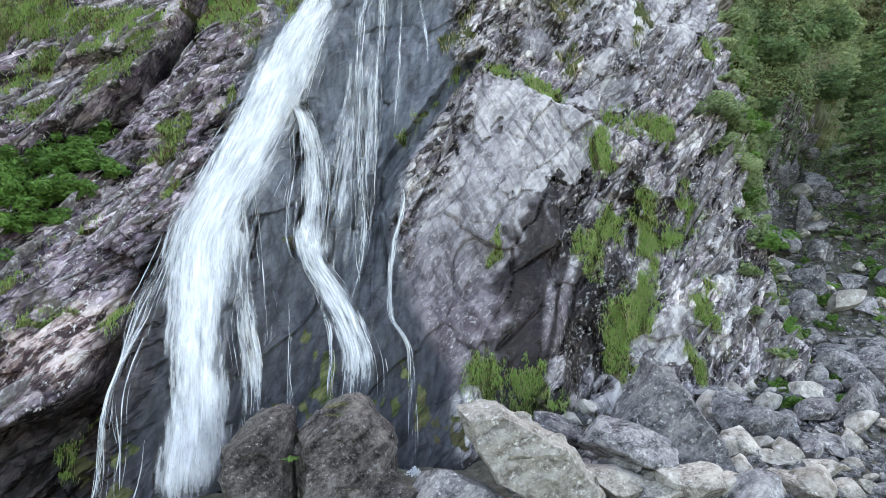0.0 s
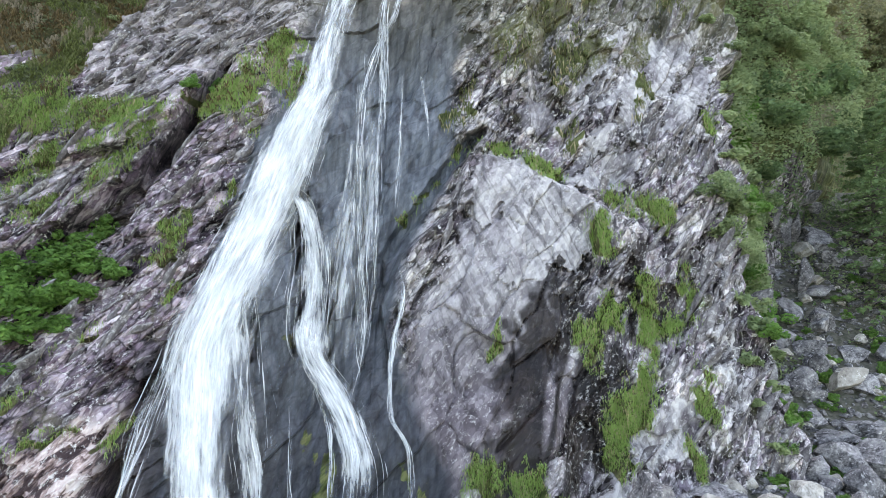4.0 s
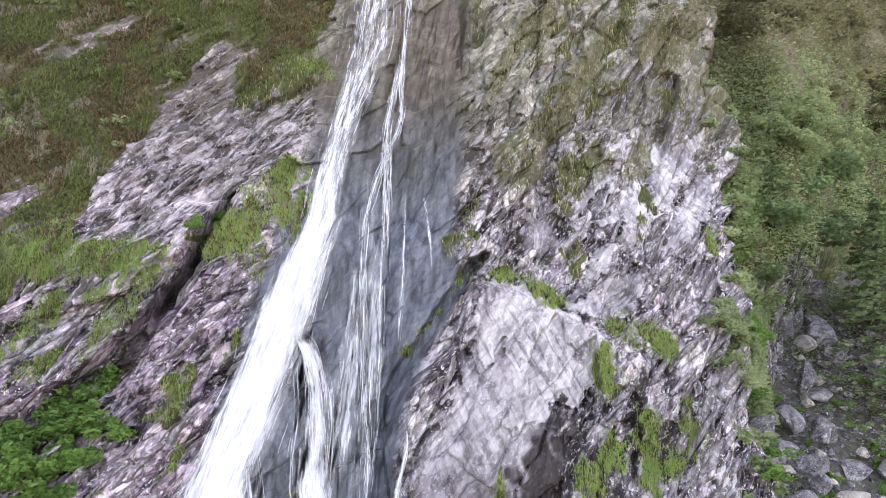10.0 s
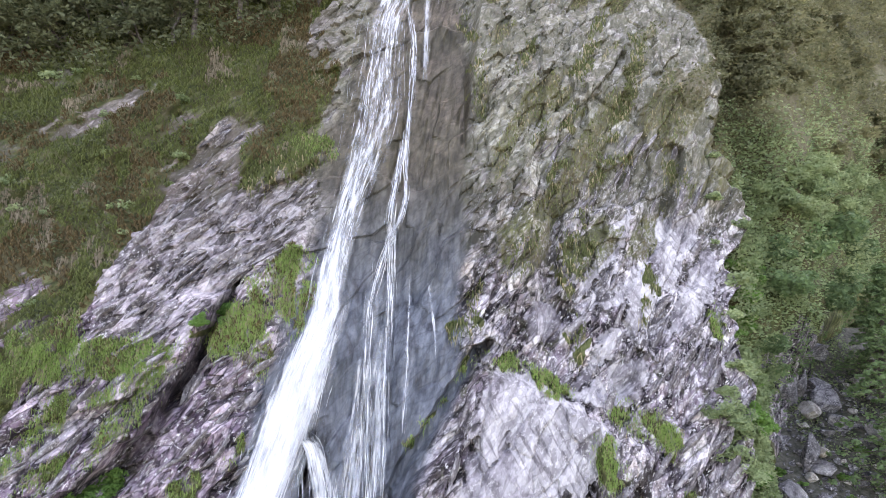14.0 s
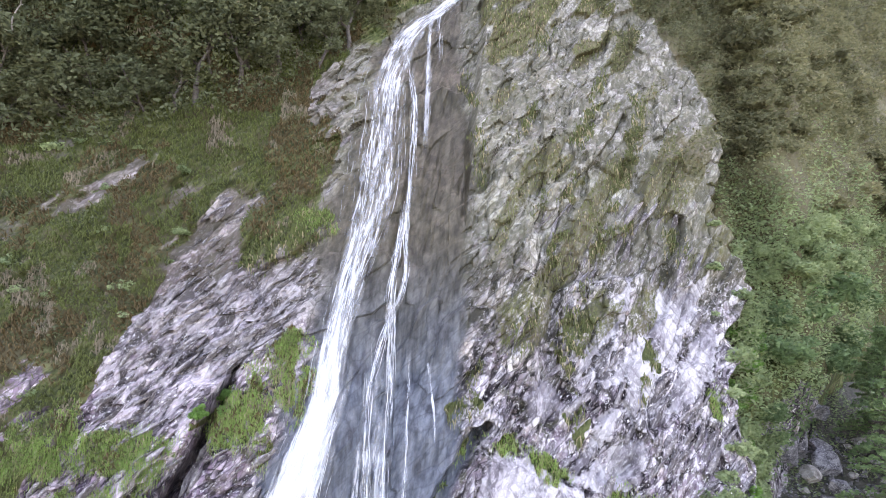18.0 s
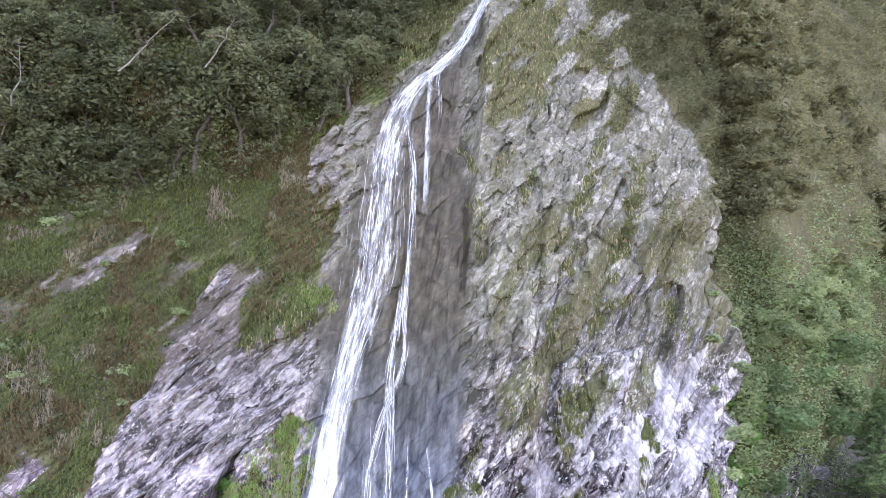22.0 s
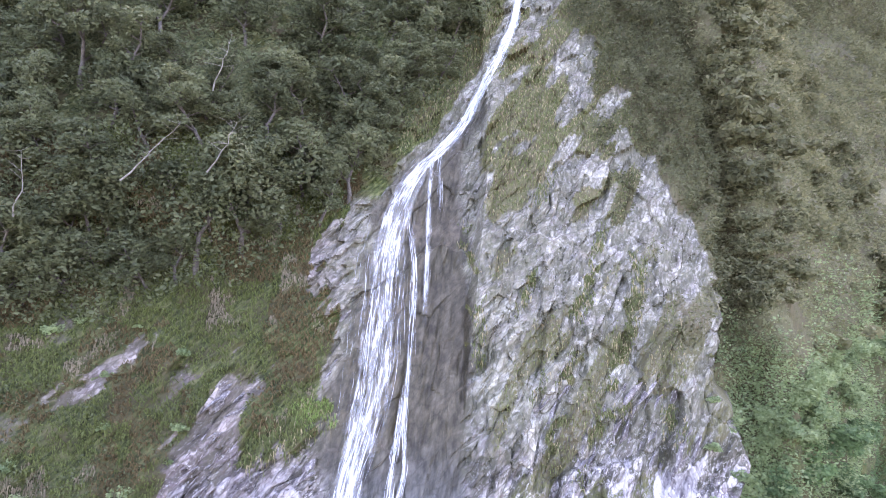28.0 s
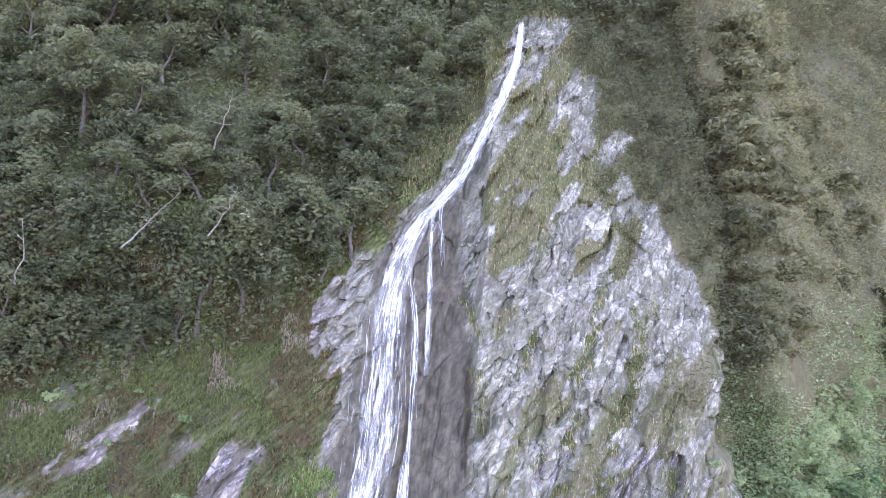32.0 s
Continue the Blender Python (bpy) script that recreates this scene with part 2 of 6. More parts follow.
    slate = blend(node, link, 0.3, slate, rift, "MULTIPLY")
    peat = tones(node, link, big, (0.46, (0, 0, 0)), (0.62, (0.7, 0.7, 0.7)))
    damp_shade = blend(node, link, peat, damp_shade, (0.022, 0.014, 0.010))
    damp_shade = blend(node, link, slick, damp_shade, slate)
    c = blend(node, link, by(wet, 0.95), c, damp_shade)
    lichen = tones(node, link, spots, (0.555, (0, 0, 0)), (0.58, (1, 1, 1)))
    where = add(tones(node, link, big, (0.40, (0.2, 0.2, 0.2)), (0.54, (0.95, 0.95, 0.95))), by(rising(place.outputs["X"], 4.5, 8), 0.45))
    dry = sums(node, link, "SUBTRACT", 1.0, add(by(wet, sums(node, link, "SUBTRACT", 1.0, by(rising(place.outputs["X"], 2.0, 4.5), 0.55))), by(pieces.outputs[2], 0.5)))
    dry = by(dry, sums(node, link, "SUBTRACT", 1.0, by(grown, 0.85)))
    c = blend(node, link, by(by(lichen, where), dry), c, (0.72, 0.71, 0.69))
    shader.inputs["Specular IOR Level"].default_value = 0.22
    moss = tones(node, link, layers, (0.38, (0.020, 0.032, 0.007)), (0.5, (0.066, 0.086, 0.026)), (0.64, (0.15, 0.158, 0.066)))
    moss = blend(node, link, tones(node, link, big, (0.47, (0, 0, 0)), (0.62, (0.75, 0.75, 0.75))), moss, (0.085, 0.066, 0.036))
    moss = blend(node, link, by(sums(node, link, "SUBTRACT", 1.0, rising(place.outputs["X"], -16, -9)), 0.25), moss, blend(node, link, big, (0.030, 0.022, 0.016), (0.062, 0.052, 0.030)))
    moss = blend(node, link, by(by(rising(place.outputs["X"], -2, 2), rising(place.outputs["Z"], 27, 38)), 0.55), moss, blend(node, link, warm, (0.095, 0.078, 0.042), (0.20, 0.175, 0.105)))
    edge = add(veg, sums(node, link, "SUBTRACT", by(spots, 0.9), 0.45))
    over = tones(node, link, edge, (0.42, (0, 0, 0)), (0.54, (1, 1, 1)))
    c = blend(node, link, over, c, moss)
    link(c, shader.inputs["Base Color"])
    gloss = node("ShaderNodeMapRange")
    link(sums(node, link, "SUBTRACT", wet, over), gloss.inputs["Value"])
    gloss.inputs["To Min"].default_value, gloss.inputs["To Max"].default_value = 0.75, 0.42
    link(gloss.outputs["Result"], shader.inputs["Roughness"])
    bump = node("ShaderNodeBump", Strength=0.9, Distance=0.12)
    link(add(mix, by(by(gaps, 0.10), sums(node, link, "SUBTRACT", 1.0, by(pieces.outputs[2], 0.85)))), bump.inputs["Height"])
    link(bump.outputs["Normal"], shader.inputs["Normal"])
    return m


def stone_material(name, dark, mid, light, moss=0.25, spotted=0.57):
    m, shader, node, link = material(name)
    info = node("ShaderNodeObjectInfo")
    big = grain(node, link, 1.1, 12, 0.78, turn=(20, 35, 0), squash=(0.7, 1, 1.6)).outputs["Fac"]
    fine = grain(node, link, 7.0, 8, 0.78).outputs["Fac"]
    spots = grain(node, link, 4.5, 9, 0.8).outputs["Fac"]
    mix = sums(node, link, "ADD", sums(node, link, "MULTIPLY", big, 0.65), sums(node, link, "MULTIPLY", fine, 0.35))
    c = tones(node, link, mix, (0.42, dark), (0.50, mid), (0.60, light))
    c = blend(node, link, sums(node, link, "MULTIPLY", info.outputs["Random"], 0.5), c, dark)
    lichen = tones(node, link, spots, (spotted, (0, 0, 0)), (spotted + 0.015, (1, 1, 1)))
    c = blend(node, link, sums(node, link, "MULTIPLY", lichen, 0.8), c, tuple(0.5 * v + 0.30 for v in light))
    geo = node("ShaderNodeNewGeometry")
    up = node("ShaderNodeSeparateXYZ")
    link(geo.outputs["Normal"], up.inputs[0])
    top = sums(node, link, "MULTIPLY", up.outputs["Z"], tones(node, link, big, (0.52, (0, 0, 0)), (0.58, (moss, moss, moss))))
    c = blend(node, link, top, c, (0.075, 0.090, 0.025))
    link(c, shader.inputs["Base Color"])
    shader.inputs["Roughness"].default_value = 0.85
    shader.inputs["Specular IOR Level"].default_value = 0.2
    bump = node("ShaderNodeBump", Strength=1.0, Distance=0.10)
    link(mix, bump.inputs["Height"])
    link(bump.outputs["Normal"], shader.inputs["Normal"])
    return m


def leaf_material(name, dark, light, through=0.35, dead=0.0):
    m, shader, node, link = material(name)
    info = node("ShaderNodeObjectInfo")
    geo = node("ShaderNodeNewGeometry")
    big = grain(node, link, 0.5, 3, 0.5)
    mix = sums(node, link, "ADD", sums(node, link, "MULTIPLY", geo.outputs["Random Per Island"], 0.42), sums(node, link, "MULTIPLY", info.outputs["Random"], 0.45))
    mix = sums(node, link, "ADD", mix, sums(node, link, "MULTIPLY", big.outputs["Fac"], 0.25))
    c = blend(node, link, mix, dark, light)
    old = tones(node, link, geo.outputs["Random Per Island"], (1 - dead, (0, 0, 0)), (min(1.0, 1.02 - dead), (1, 1, 1)))
    c = blend(node, link, old, c, (0.42, 0.36, 0.22))
    link(c, shader.inputs["Base Color"])
    shader.inputs["Roughness"].default_value = 0.6
    shader.inputs["Specular IOR Level"].default_value = 0.25
    soft = node("ShaderNodeBsdfTranslucent")
    link(c, soft.inputs["Color"])
    both = node("ShaderNodeMixShader", Fac=through)
    link(shader.outputs[0], both.inputs[1])
    link(soft.outputs[0], both.inputs[2])
    link(both.outputs[0], m.node_tree.nodes["Material Output"].inputs["Surface"])
    return m


def plain_material(name, a, b, scale, rough_to=0.8):
    m, shader, node, link = material(name)
    t = grain(node, link, scale, 8, 0.65)
    link(tones(node, link, t.outputs["Fac"], (0.35, a), (0.68, b)), shader.inputs["Base Color"])
    shader.inputs["Roughness"].default_value = rough_to
    bump = node("ShaderNodeBump", Strength=0.7, Distance=0.05)
    link(t.outputs["Fac"], bump.inputs["Height"])
    link(bump.outputs["Normal"], shader.inputs["Normal"])
    return m


def water_material(name, low, high, density, fine=9.0, broad=2.2, thin=0.55):
    """White falling water, broken into streaks along its fall, more so where the body is thin."""
    m, shader, node, link = material(name)
    uv = node("ShaderNodeUVMap")
    uv.uv_map = "flow"

    def streaks(across, down, detail):
        mp = node("ShaderNodeMapping")
        mp.inputs["Scale"].default_value = (across, down, 1)
        link(uv.outputs[0], mp.inputs["Vector"])
        t = node("ShaderNodeTexNoise", Scale=1.0, Detail=detail, Roughness=0.6, Distortion=0.25)
        link(mp.outputs[0], t.inputs["Vector"])
        return t.outputs["Fac"]
    mix = sums(node, link, "ADD", sums(node, link, "MULTIPLY", streaks(fine, 0.7, 6), 0.42), sums(node, link, "MULTIPLY", streaks(broad, 0.3, 5), 0.58))
    side = node("ShaderNodeAttribute")
    side.attribute_name = "body"
    lack = sums(node, link, "MULTIPLY", sums(node, link, "SUBTRACT", 1.0, side.outputs["Fac"]), thin)
    streak = tones(node, link, sums(node, link, "SUBTRACT", mix, lack), (low, (0, 0, 0)), (high, (density, density, density)))
    shader.inputs["Base Color"].default_value = (0.88, 0.93, 0.96, 1)
    shader.inputs["Roughness"].default_value = 0.5
    soft = node("ShaderNodeBsdfTranslucent", Color=(0.88, 0.92, 0.95, 1))
    foam = node("ShaderNodeMixShader", Fac=0.12)
    link(shader.outputs[0], foam.inputs[1])
    link(soft.outputs[0], foam.inputs[2])
    clear = node("ShaderNodeBsdfTransparent")
    both = node("ShaderNodeMixShader")
    link(streak, both.inputs[0])
    link(clear.outputs[0], both.inputs[1])
    link(foam.outputs[0], both.inputs[2])
    link(both.outputs[0], m.node_tree.nodes["Material Output"].inputs["Surface"])
    return m


ROCK = rock_material()
STONE = stone_material("grey boulder", (0.038, 0.037, 0.041), (0.225, 0.220, 0.230), (0.54, 0.53, 0.535))
STONE_CLIFF = stone_material("cliff blocks", (0.055, 0.048, 0.052), (0.20, 0.185, 0.19), (0.46, 0.44, 0.435), 0.15)
STONE_PALE = stone_material("pale boulder", (0.13, 0.117, 0.102), (0.45, 0.425, 0.382), (0.74, 0.715, 0.665), 0.1)
STONE_DARK = stone_material("dark boulder", (0.014, 0.012, 0.012), (0.100, 0.088, 0.086), (0.27, 0.245, 0.24), 0.4, 0.595)
SCREE = plain_material("scree ground", (0.018, 0.022, 0.010), (0.12, 0.115, 0.095), 2.6)
MOOR = plain_material("moor", (0.05, 0.06, 0.025), (0.12, 0.11, 0.05), 0.3)
GRASS = leaf_material("grass blades", (0.090, 0.195, 0.042), (0.37, 0.53, 0.165), 0.5, 0.16)
GRASS_MOOR = leaf_material("moor grass", (0.036, 0.060, 0.018), (0.155, 0.185, 0.062), 0.4)
GRASS_HIGH = leaf_material("olive grass", (0.075, 0.100, 0.036), (0.25, 0.28, 0.12), 0.4, 0.2)
STRAW = leaf_material("straw tufts", (0.13, 0.105, 0.072), (0.34, 0.29, 0.21), 0.3)
GRASS_DRY = leaf_material("dry grass and heather", (0.064, 0.046, 0.021), (0.25, 0.185, 0.088), 0.3)
LEAF = leaf_material("bright leaves", (0.040, 0.115, 0.026), (0.21, 0.40, 0.105), 0.45)
LEAF_DARK = leaf_material("wood leaves", (0.042, 0.060, 0.031), (0.20, 0.222, 0.118), 0.42)
LEAF_HILL = leaf_material("hill scrub leaves", (0.098, 0.168, 0.076), (0.42, 0.51, 0.27), 0.5)
LEAF_FIR = leaf_material("fir needles", (0.052, 0.105, 0.050), (0.23, 0.35, 0.155), 0.4)
BARK = plain_material("bark", (0.05, 0.042, 0.035), (0.17, 0.15, 0.13), 6)
WATER = water_material("white water", 0.34, 0.60, 0.97, 8.0, 2.2, 0.45)
WATER_THIN = water_material("thin water", 0.38, 0.68, 0.72, 9.0, 2.2, 0.38)
STRAND = water_material("water strand", 0.33, 0.55, 0.85, 5.0, 2.0, 0.3)
BARK_PALE = plain_material("pale bark", (0.16, 0.145, 0.125), (0.36, 0.34, 0.30), 5)
LEAF_HIGH = leaf_material("olive scrub leaves", (0.070, 0.080, 0.042), (0.265, 0.270, 0.148), 0.5)

# ---- numeric noise for the rock ----
def cell_hash(ix, iy, seed):
    h = (ix.astype(np.int64) * 374761393 + iy.astype(np.int64) * 668265263 + seed * 974634541) & 0x7FFFFFFF
    h = ((h ^ (h >> 13)) * 1274126177) & 0x7FFFFFFF
    h = ((h ^ (h >> 15)) * 2246822519) & 0x7FFFFFFF
    return ((h ^ (h >> 14)) & 0xFFFFF) / 1048575.0


def soft_noise(x, y, seed):
    """Smooth noise from -1 to 1, one cell a unit."""
    ix, iy = np.floor(x), np.floor(y)
    fx, fy = x - ix, y - iy
    fx, fy = fx * fx * (3 - 2 * fx), fy * fy * (3 - 2 * fy)
    a, b = cell_hash(ix, iy, seed), cell_hash(ix + 1, iy, seed)
    c, d = cell_hash(ix, iy + 1, seed), cell_hash(ix + 1, iy + 1, seed)
    return ((a + (b - a) * fx) * (1 - fy) + (c + (d - c) * fx) * fy) * 2 - 1


def rough(x, y, seed, octaves=4):
    total, size = 0 * x, 1.0
    for k in range(octaves):
        total = total + soft_noise(x * 2 ** k + 13.7 * k, y * 2 ** k + 7.1 * k, seed + k) * size
        size *= 0.5
    return total


def facets(u, v, seed, tilt=1.0, sharp=11.0):
    """Broken rock: every cell is a tilted plane of its own, worn where it meets the next. Gives the height and the distance to the joint."""
    iu, iv = np.floor(u), np.floor(v)
    best = np.full(u.shape, 9.0)
    second = np.full(u.shape, 9.0)
    height, weight = np.zeros(u.shape), np.full(u.shape, 1e-90)
    for du in (-1, 0, 1):
        for dv in (-1, 0, 1):
            cu, cv = iu + du, iv + dv
            pu = cu + 0.12 + 0.76 * cell_hash(cu, cv, seed)
            pv = cv + 0.12 + 0.76 * cell_hash(cu, cv, seed + 1)
            d = np.abs(u - pu) * 0.75 + np.abs(v - pv) * 0.55 + 0.35 * np.hypot(u - pu, v - pv)
            h = (cell_hash(cu, cv, seed + 2) - 0.5) * 1.2
            h = h + tilt * ((cell_hash(cu, cv, seed + 3) - 0.5) * (u - pu) + (cell_hash(cu, cv, seed + 4) - 0.5) * (v - pv))
            near = d < best
            second = np.where(near, best, np.minimum(second, d))
            best = np.where(near, d, best)
            w = np.exp(-sharp * 2.2 * d)
            height, weight = height + w * h, weight + w
    return height / weight, second - best


def ramp(x, a, b):
    t = np.clip((x - a) / (b - a), 0, 1)
    return t * t * (3 - 2 * t)


# ---- the large form of the mountainside: y for every x across and z up ----
def wall_y(x, z):
    """The falls' back wall, and the slope left of it."""
    back = np.interp(z, [-6, 0.8, 6.6, 18, 36, 45, 60, 85, 140], [29, 31.8, 34.6, 40.8, 49.6, 56.5, 68.5, 88, 128])
    left = np.interp(z, [-6, 0, 6.6, 12, 25, 31, 47, 60, 85, 140], [21, 23.6, 27.8, 32.6, 40.0, 44.4, 55.5, 65.5, 86, 128])
    left = left - 7.0 * ramp(z, 47, 60) * ramp(x, -13, -23)
    left = left + 0.10 * np.clip(x + 16, -60, 0) - 0.0006 * np.clip(x + 16, -60, 0) ** 2
    hollow = 4.0 * ramp(under_z(x) - z, -0.1, 0.7) * ramp(x, -13.2, -15.0)
    return left + (back - left) * ramp(x, -15 + 0.12 * z, -6.5 + 0.10 * z) + hollow + 1.5 * np.clip(x - 6, 0, 60) + 1.2 * ramp(x, -8, -4) * ramp(z, 6, 11) * ramp(z, 34, 25)


def under_z(x):
    """The lower edge of the pinkish slab at the foot of the left slope."""
    return np.interp(x, [-30, -17.4, -16.3, -15.3, -14.3, -13], [2.4, 3.9, 4.5, 5.2, 7.1, 8.0])


def ledge_z(x):
    """The slanting edge of the upper slab on the left."""
    return np.interp(x, [-60, -27, -22.7, -19.6, -18, -16.3, -15.7, -14.5], [-4, 12.5, 16.0, 18.3, 20.3, 23.8, 25.6, 29])


def buttress_y(x, z):
    face = np.interp(z, [-6, 3, 6.2, 14, 20.5, 24.7, 32.7, 45, 60, 85, 140], [33.5, 35.4, 37.0, 40.5, 43.2, 46.2, 51.0, 55.2, 67.5, 87, 127])
    bulge = face + (0.12 + 0.08 * ramp(z, 27, 34)) * (x - 7)
    prow = x - (18.6 + 0.135 * z + 1.3 * soft_noise(z * 0.21, 0 * z, 44) + 0.8 * soft_noise(z * 0.6, 0 * z, 45) + 0.35 * soft_noise(z * 1.7, 0 * z, 47))
    side = np.where(prow > 0, 2.6 * prow, 0)
    left_edge = np.interp(z, [-6, 2, 8, 13, 16, 19, 24, 30, 40, 60], [-2, -1.2, -2.6, -3.6, -2.4, 1.0, 2.0, 0.8, 1.2, 3.5])
    inner = np.clip(left_edge - x, 0, 30)
    bulge = bulge - 1.5 * np.exp(-((x - 1.5) / 4.5) ** 2 - ((z - 15) / 7.5) ** 2)
    crest = np.interp(x, [1, 2.5, 5.4, 8.1, 11.2, 14], [22.4, 22.6, 21.8, 20.4, 18.6, 17.0])
    bulge = bulge + 1.1 * ramp(z - crest, -0.15, 0.5) * ramp(z - crest, 7, 2) * ramp(x, 0.5, 2.5) * ramp(x, 15, 12)
    return bulge + side + inner * 4.0


def right_y(x, z):
    return 46.5 + 5.0 * ramp(z, 26, 17) * ramp(x, 22, 26) + 1.20 * (np.clip(x, 25, 58) - 27) + 0.5 * np.clip(x - 58, 0, 200) + 0.25 * z + 0.25 * np.clip(z - 8, 0, 60) * ramp(x, 33, 25) + 0.5 * np.clip(z - 45, 0, 60) * ramp(x, 40, 24) + 0.68 * np.clip(z - 48, 0, 60) * ramp(x, 22, 78)


def big_y(x, z):
    y = wall_y(x, z)
    upper = ramp(z - ledge_z(x) + 0.5 * soft_noise(x * 0.9, z * 0.3, 46), -0.15, 0.2) * ramp(x, -13.2, -15.5)
    y = y - 0.5 * upper * ramp(z, 34, 26) + 0.4
    below = ledge_z(x) - z + 0.5 * soft_noise(x * 0.9, z * 0.3, 46)
    y = y + 2.6 * ramp(below, -0.15, 0.35) * ramp(below, 5.0, 0.8) * ramp(x, -13.2, -15.2) * ramp(x, -23, -20)
    y = np.minimum(y, buttress_y(x, z))
    y = np.minimum(y, np.where(x > 16, right_y(x, z), 999))
    return y


def ground_z(x, y):
    """The boulder ground: level before the falls, rising into the gully on the right."""
    rise = 1.0 + 0.15 * np.clip(y - 24, -10, 16) + 0.60 * np.clip(y - 40, 0, 40)
    low = 0.35 + 0.05 * np.clip(26 - y, -4, 10)
    z = low + (rise - low) * ramp(x, 0.5, 7.5)
    return z + 0.25 * rough(x * 0.35, y * 0.35, 91, 3)


# ---- what covers the rock: patches as (x, z, half width, half height, lean in degrees) ----
def patches(x, z, spots, seed, uneven=0.55):
    wx = x + uneven * rough(x * 0.9, z * 0.9, seed, 3)
    wz = z + uneven * rough(x * 0.9 + 31, z * 0.9, seed + 9, 3)
    best = np.zeros(x.shape)
    for px, pz, a, b, lean in spots:
        c, s = math.cos(radians(lean)), math.sin(radians(lean))
        near = (np.abs(wx - px) < 1.2 * max(a, b)) & (np.abs(wz - pz) < 1.2 * max(a, b))
        du, dv = wx[near] - px, wz[near] - pz
        u, v = du * c + dv * s, -du * s + dv * c
        best[near] = np.maximum(best[near], ramp(np.hypot(u / a, v / b), 1.15, 0.75))
    return best


def tufted(x, z):
    """Where the grass of a patch stands thick, from 0 to 1."""
    return ramp(rough(x * 1.5 + 0.5 * z, z * 0.9, 97, 3), -0.6, 0.25)


GRASS_LEFT = [(-11.9, 27.5, 1.6, 3.2, -30), (-14.3, 25.8, 1.7, 1.1, 25), (-10.4, 30.0, 0.8, 0.9, 0), (-9.6, 27.0, 0.5, 1.6, -10),
              (-10.3, 38.6, 1.6, 0.8, 0), (-11.5, 24.1, 0.3, 1.1, 10), (-14.8, 17.3, 0.6, 1.0, -25), (-15.2, 16.0, 1.3, 0.35, 30),
              (-13.8, 14.2, 0.3, 0.6, -30), (-12.3, 19.2, 0.25, 0.8, -15)]
GRASS_SLAB = [(-21.4, 24.3, 5.2, 0.85, 4), (-24.6, 24.6, 2.6, 1.7, 15), (-18.3, 21.8, 0.8, 2.6, -28), (-23.2, 20.5, 0.7, 2.2, -30), (-22.0, 18.3, 1.4, 0.5, 28), (-18.3, 23.8, 0.9, 1.7, -25),
              (-20.0, 22.1, 0.5, 0.6, 0), (-18.2, 7.8, 0.8, 0.25, 15), (-17.1, 8.1, 0.6, 0.25, 0), (-14.3, 7.8, 0.3, 0.5, -15), (-15.1, 7.8, 0.7, 0.25, 0),
              (-19.3, 9.7, 1.2, 0.25, 25), (-17.7, 12.2, 0.6, 0.3, 25), (-19.0, 11.3, 0.6, 0.25, 25), (-16.8, 2.0, 0.3, 0.5, 0), (-16.1, 2.3, 0.3, 0.5, 0), (-16.2, 1.2, 0.5, 0.25, 0)]
GRASS_RIGHT = [(2.4, 4.1, 1.1, 1.3, 0), (4.5, 3.8, 0.8, 1.4, -10), (5.8, 3.4, 0.5, 0.35, 0), (9.7, 5.4, 0.7, 1.7, 8), (10.6, 7.2, 1.3, 1.5, -30), (12.1, 9.3, 0.8, 2.0, -8),
               (12.7, 13.0, 0.9, 2.2, 6), (10.1, 17.0, 0.8, 1.7, 10), (12.9, 19.3, 2.3, 0.9, -18), (14.4, 18.1, 0.8, 1.0, 20), (8.4, 11.4, 1.1, 0.7, 25), (10.3, 12.4, 0.8, 1.2, -10),
               (8.9, 10.0, 0.7, 0.8, 0), (4.0, 23.2, 1.3, 0.5, -20), (6.5, 21.9, 1.7, 0.5, -24), (15.3, 13.5, 0.5, 1.7, 5), (15.2, 7.8, 0.6, 1.6, 0), (14.0, 4.7, 0.5, 1.1, 10),
               (14.3, 11.4, 0.7, 0.8, 0)]
GRASS_EDGE = [(19.2, 25.6, 0.5, 1.5, 0), (1.2, 22.8, 1.1, 0.3, 40), (-0.8, 20.6, 1.3, 0.22, 43), (-2.3, 18.6, 1.2, 0.2, 45), (3.1, 11.0, 0.3, 1.3, -15)]
GRASS_TOP = [(-12.2, 37.3, 3.5, 1.5, 33), (5.1, 30.6, 0.9, 1.4, -35), (9.5, 30.4, 1.2, 3.2, -15), (1.6, 26.7, 0.45, 1.7, -15), (14.7, 27.9, 0.45, 2.8, -20), (8.8, 24.8, 0.4, 1.7, -8), (0.4, 25.1, 0.4, 1.2, -15),
             (8.2, 36.4, 0.5, 1.6, -25), (12.2, 37.0, 0.5, 1.9, -30), (14.6, 38.6, 0.6, 1.6, -20), (14.2, 42.5, 0.7, 2.6, -25), (11.6, 47.2, 0.7, 3.0, -28), (2.3, 44.0, 0.5, 3.6, 0), (1.4, 51.5, 0.7, 2.6, 10),
             (16.5, 48.0, 0.8, 3.0, -15), (18.2, 36.8, 1.1, 1.2, 0), (7.0, 40.4, 0.4, 1.6, -20), (9.6, 42.0, 0.4, 1.8, -30), (6.4, 47.5, 0.5, 2.2, -30), (13.6, 52.0, 0.6, 2.2, -35), (9.0, 57.0, 0.7, 2.4, -35)]
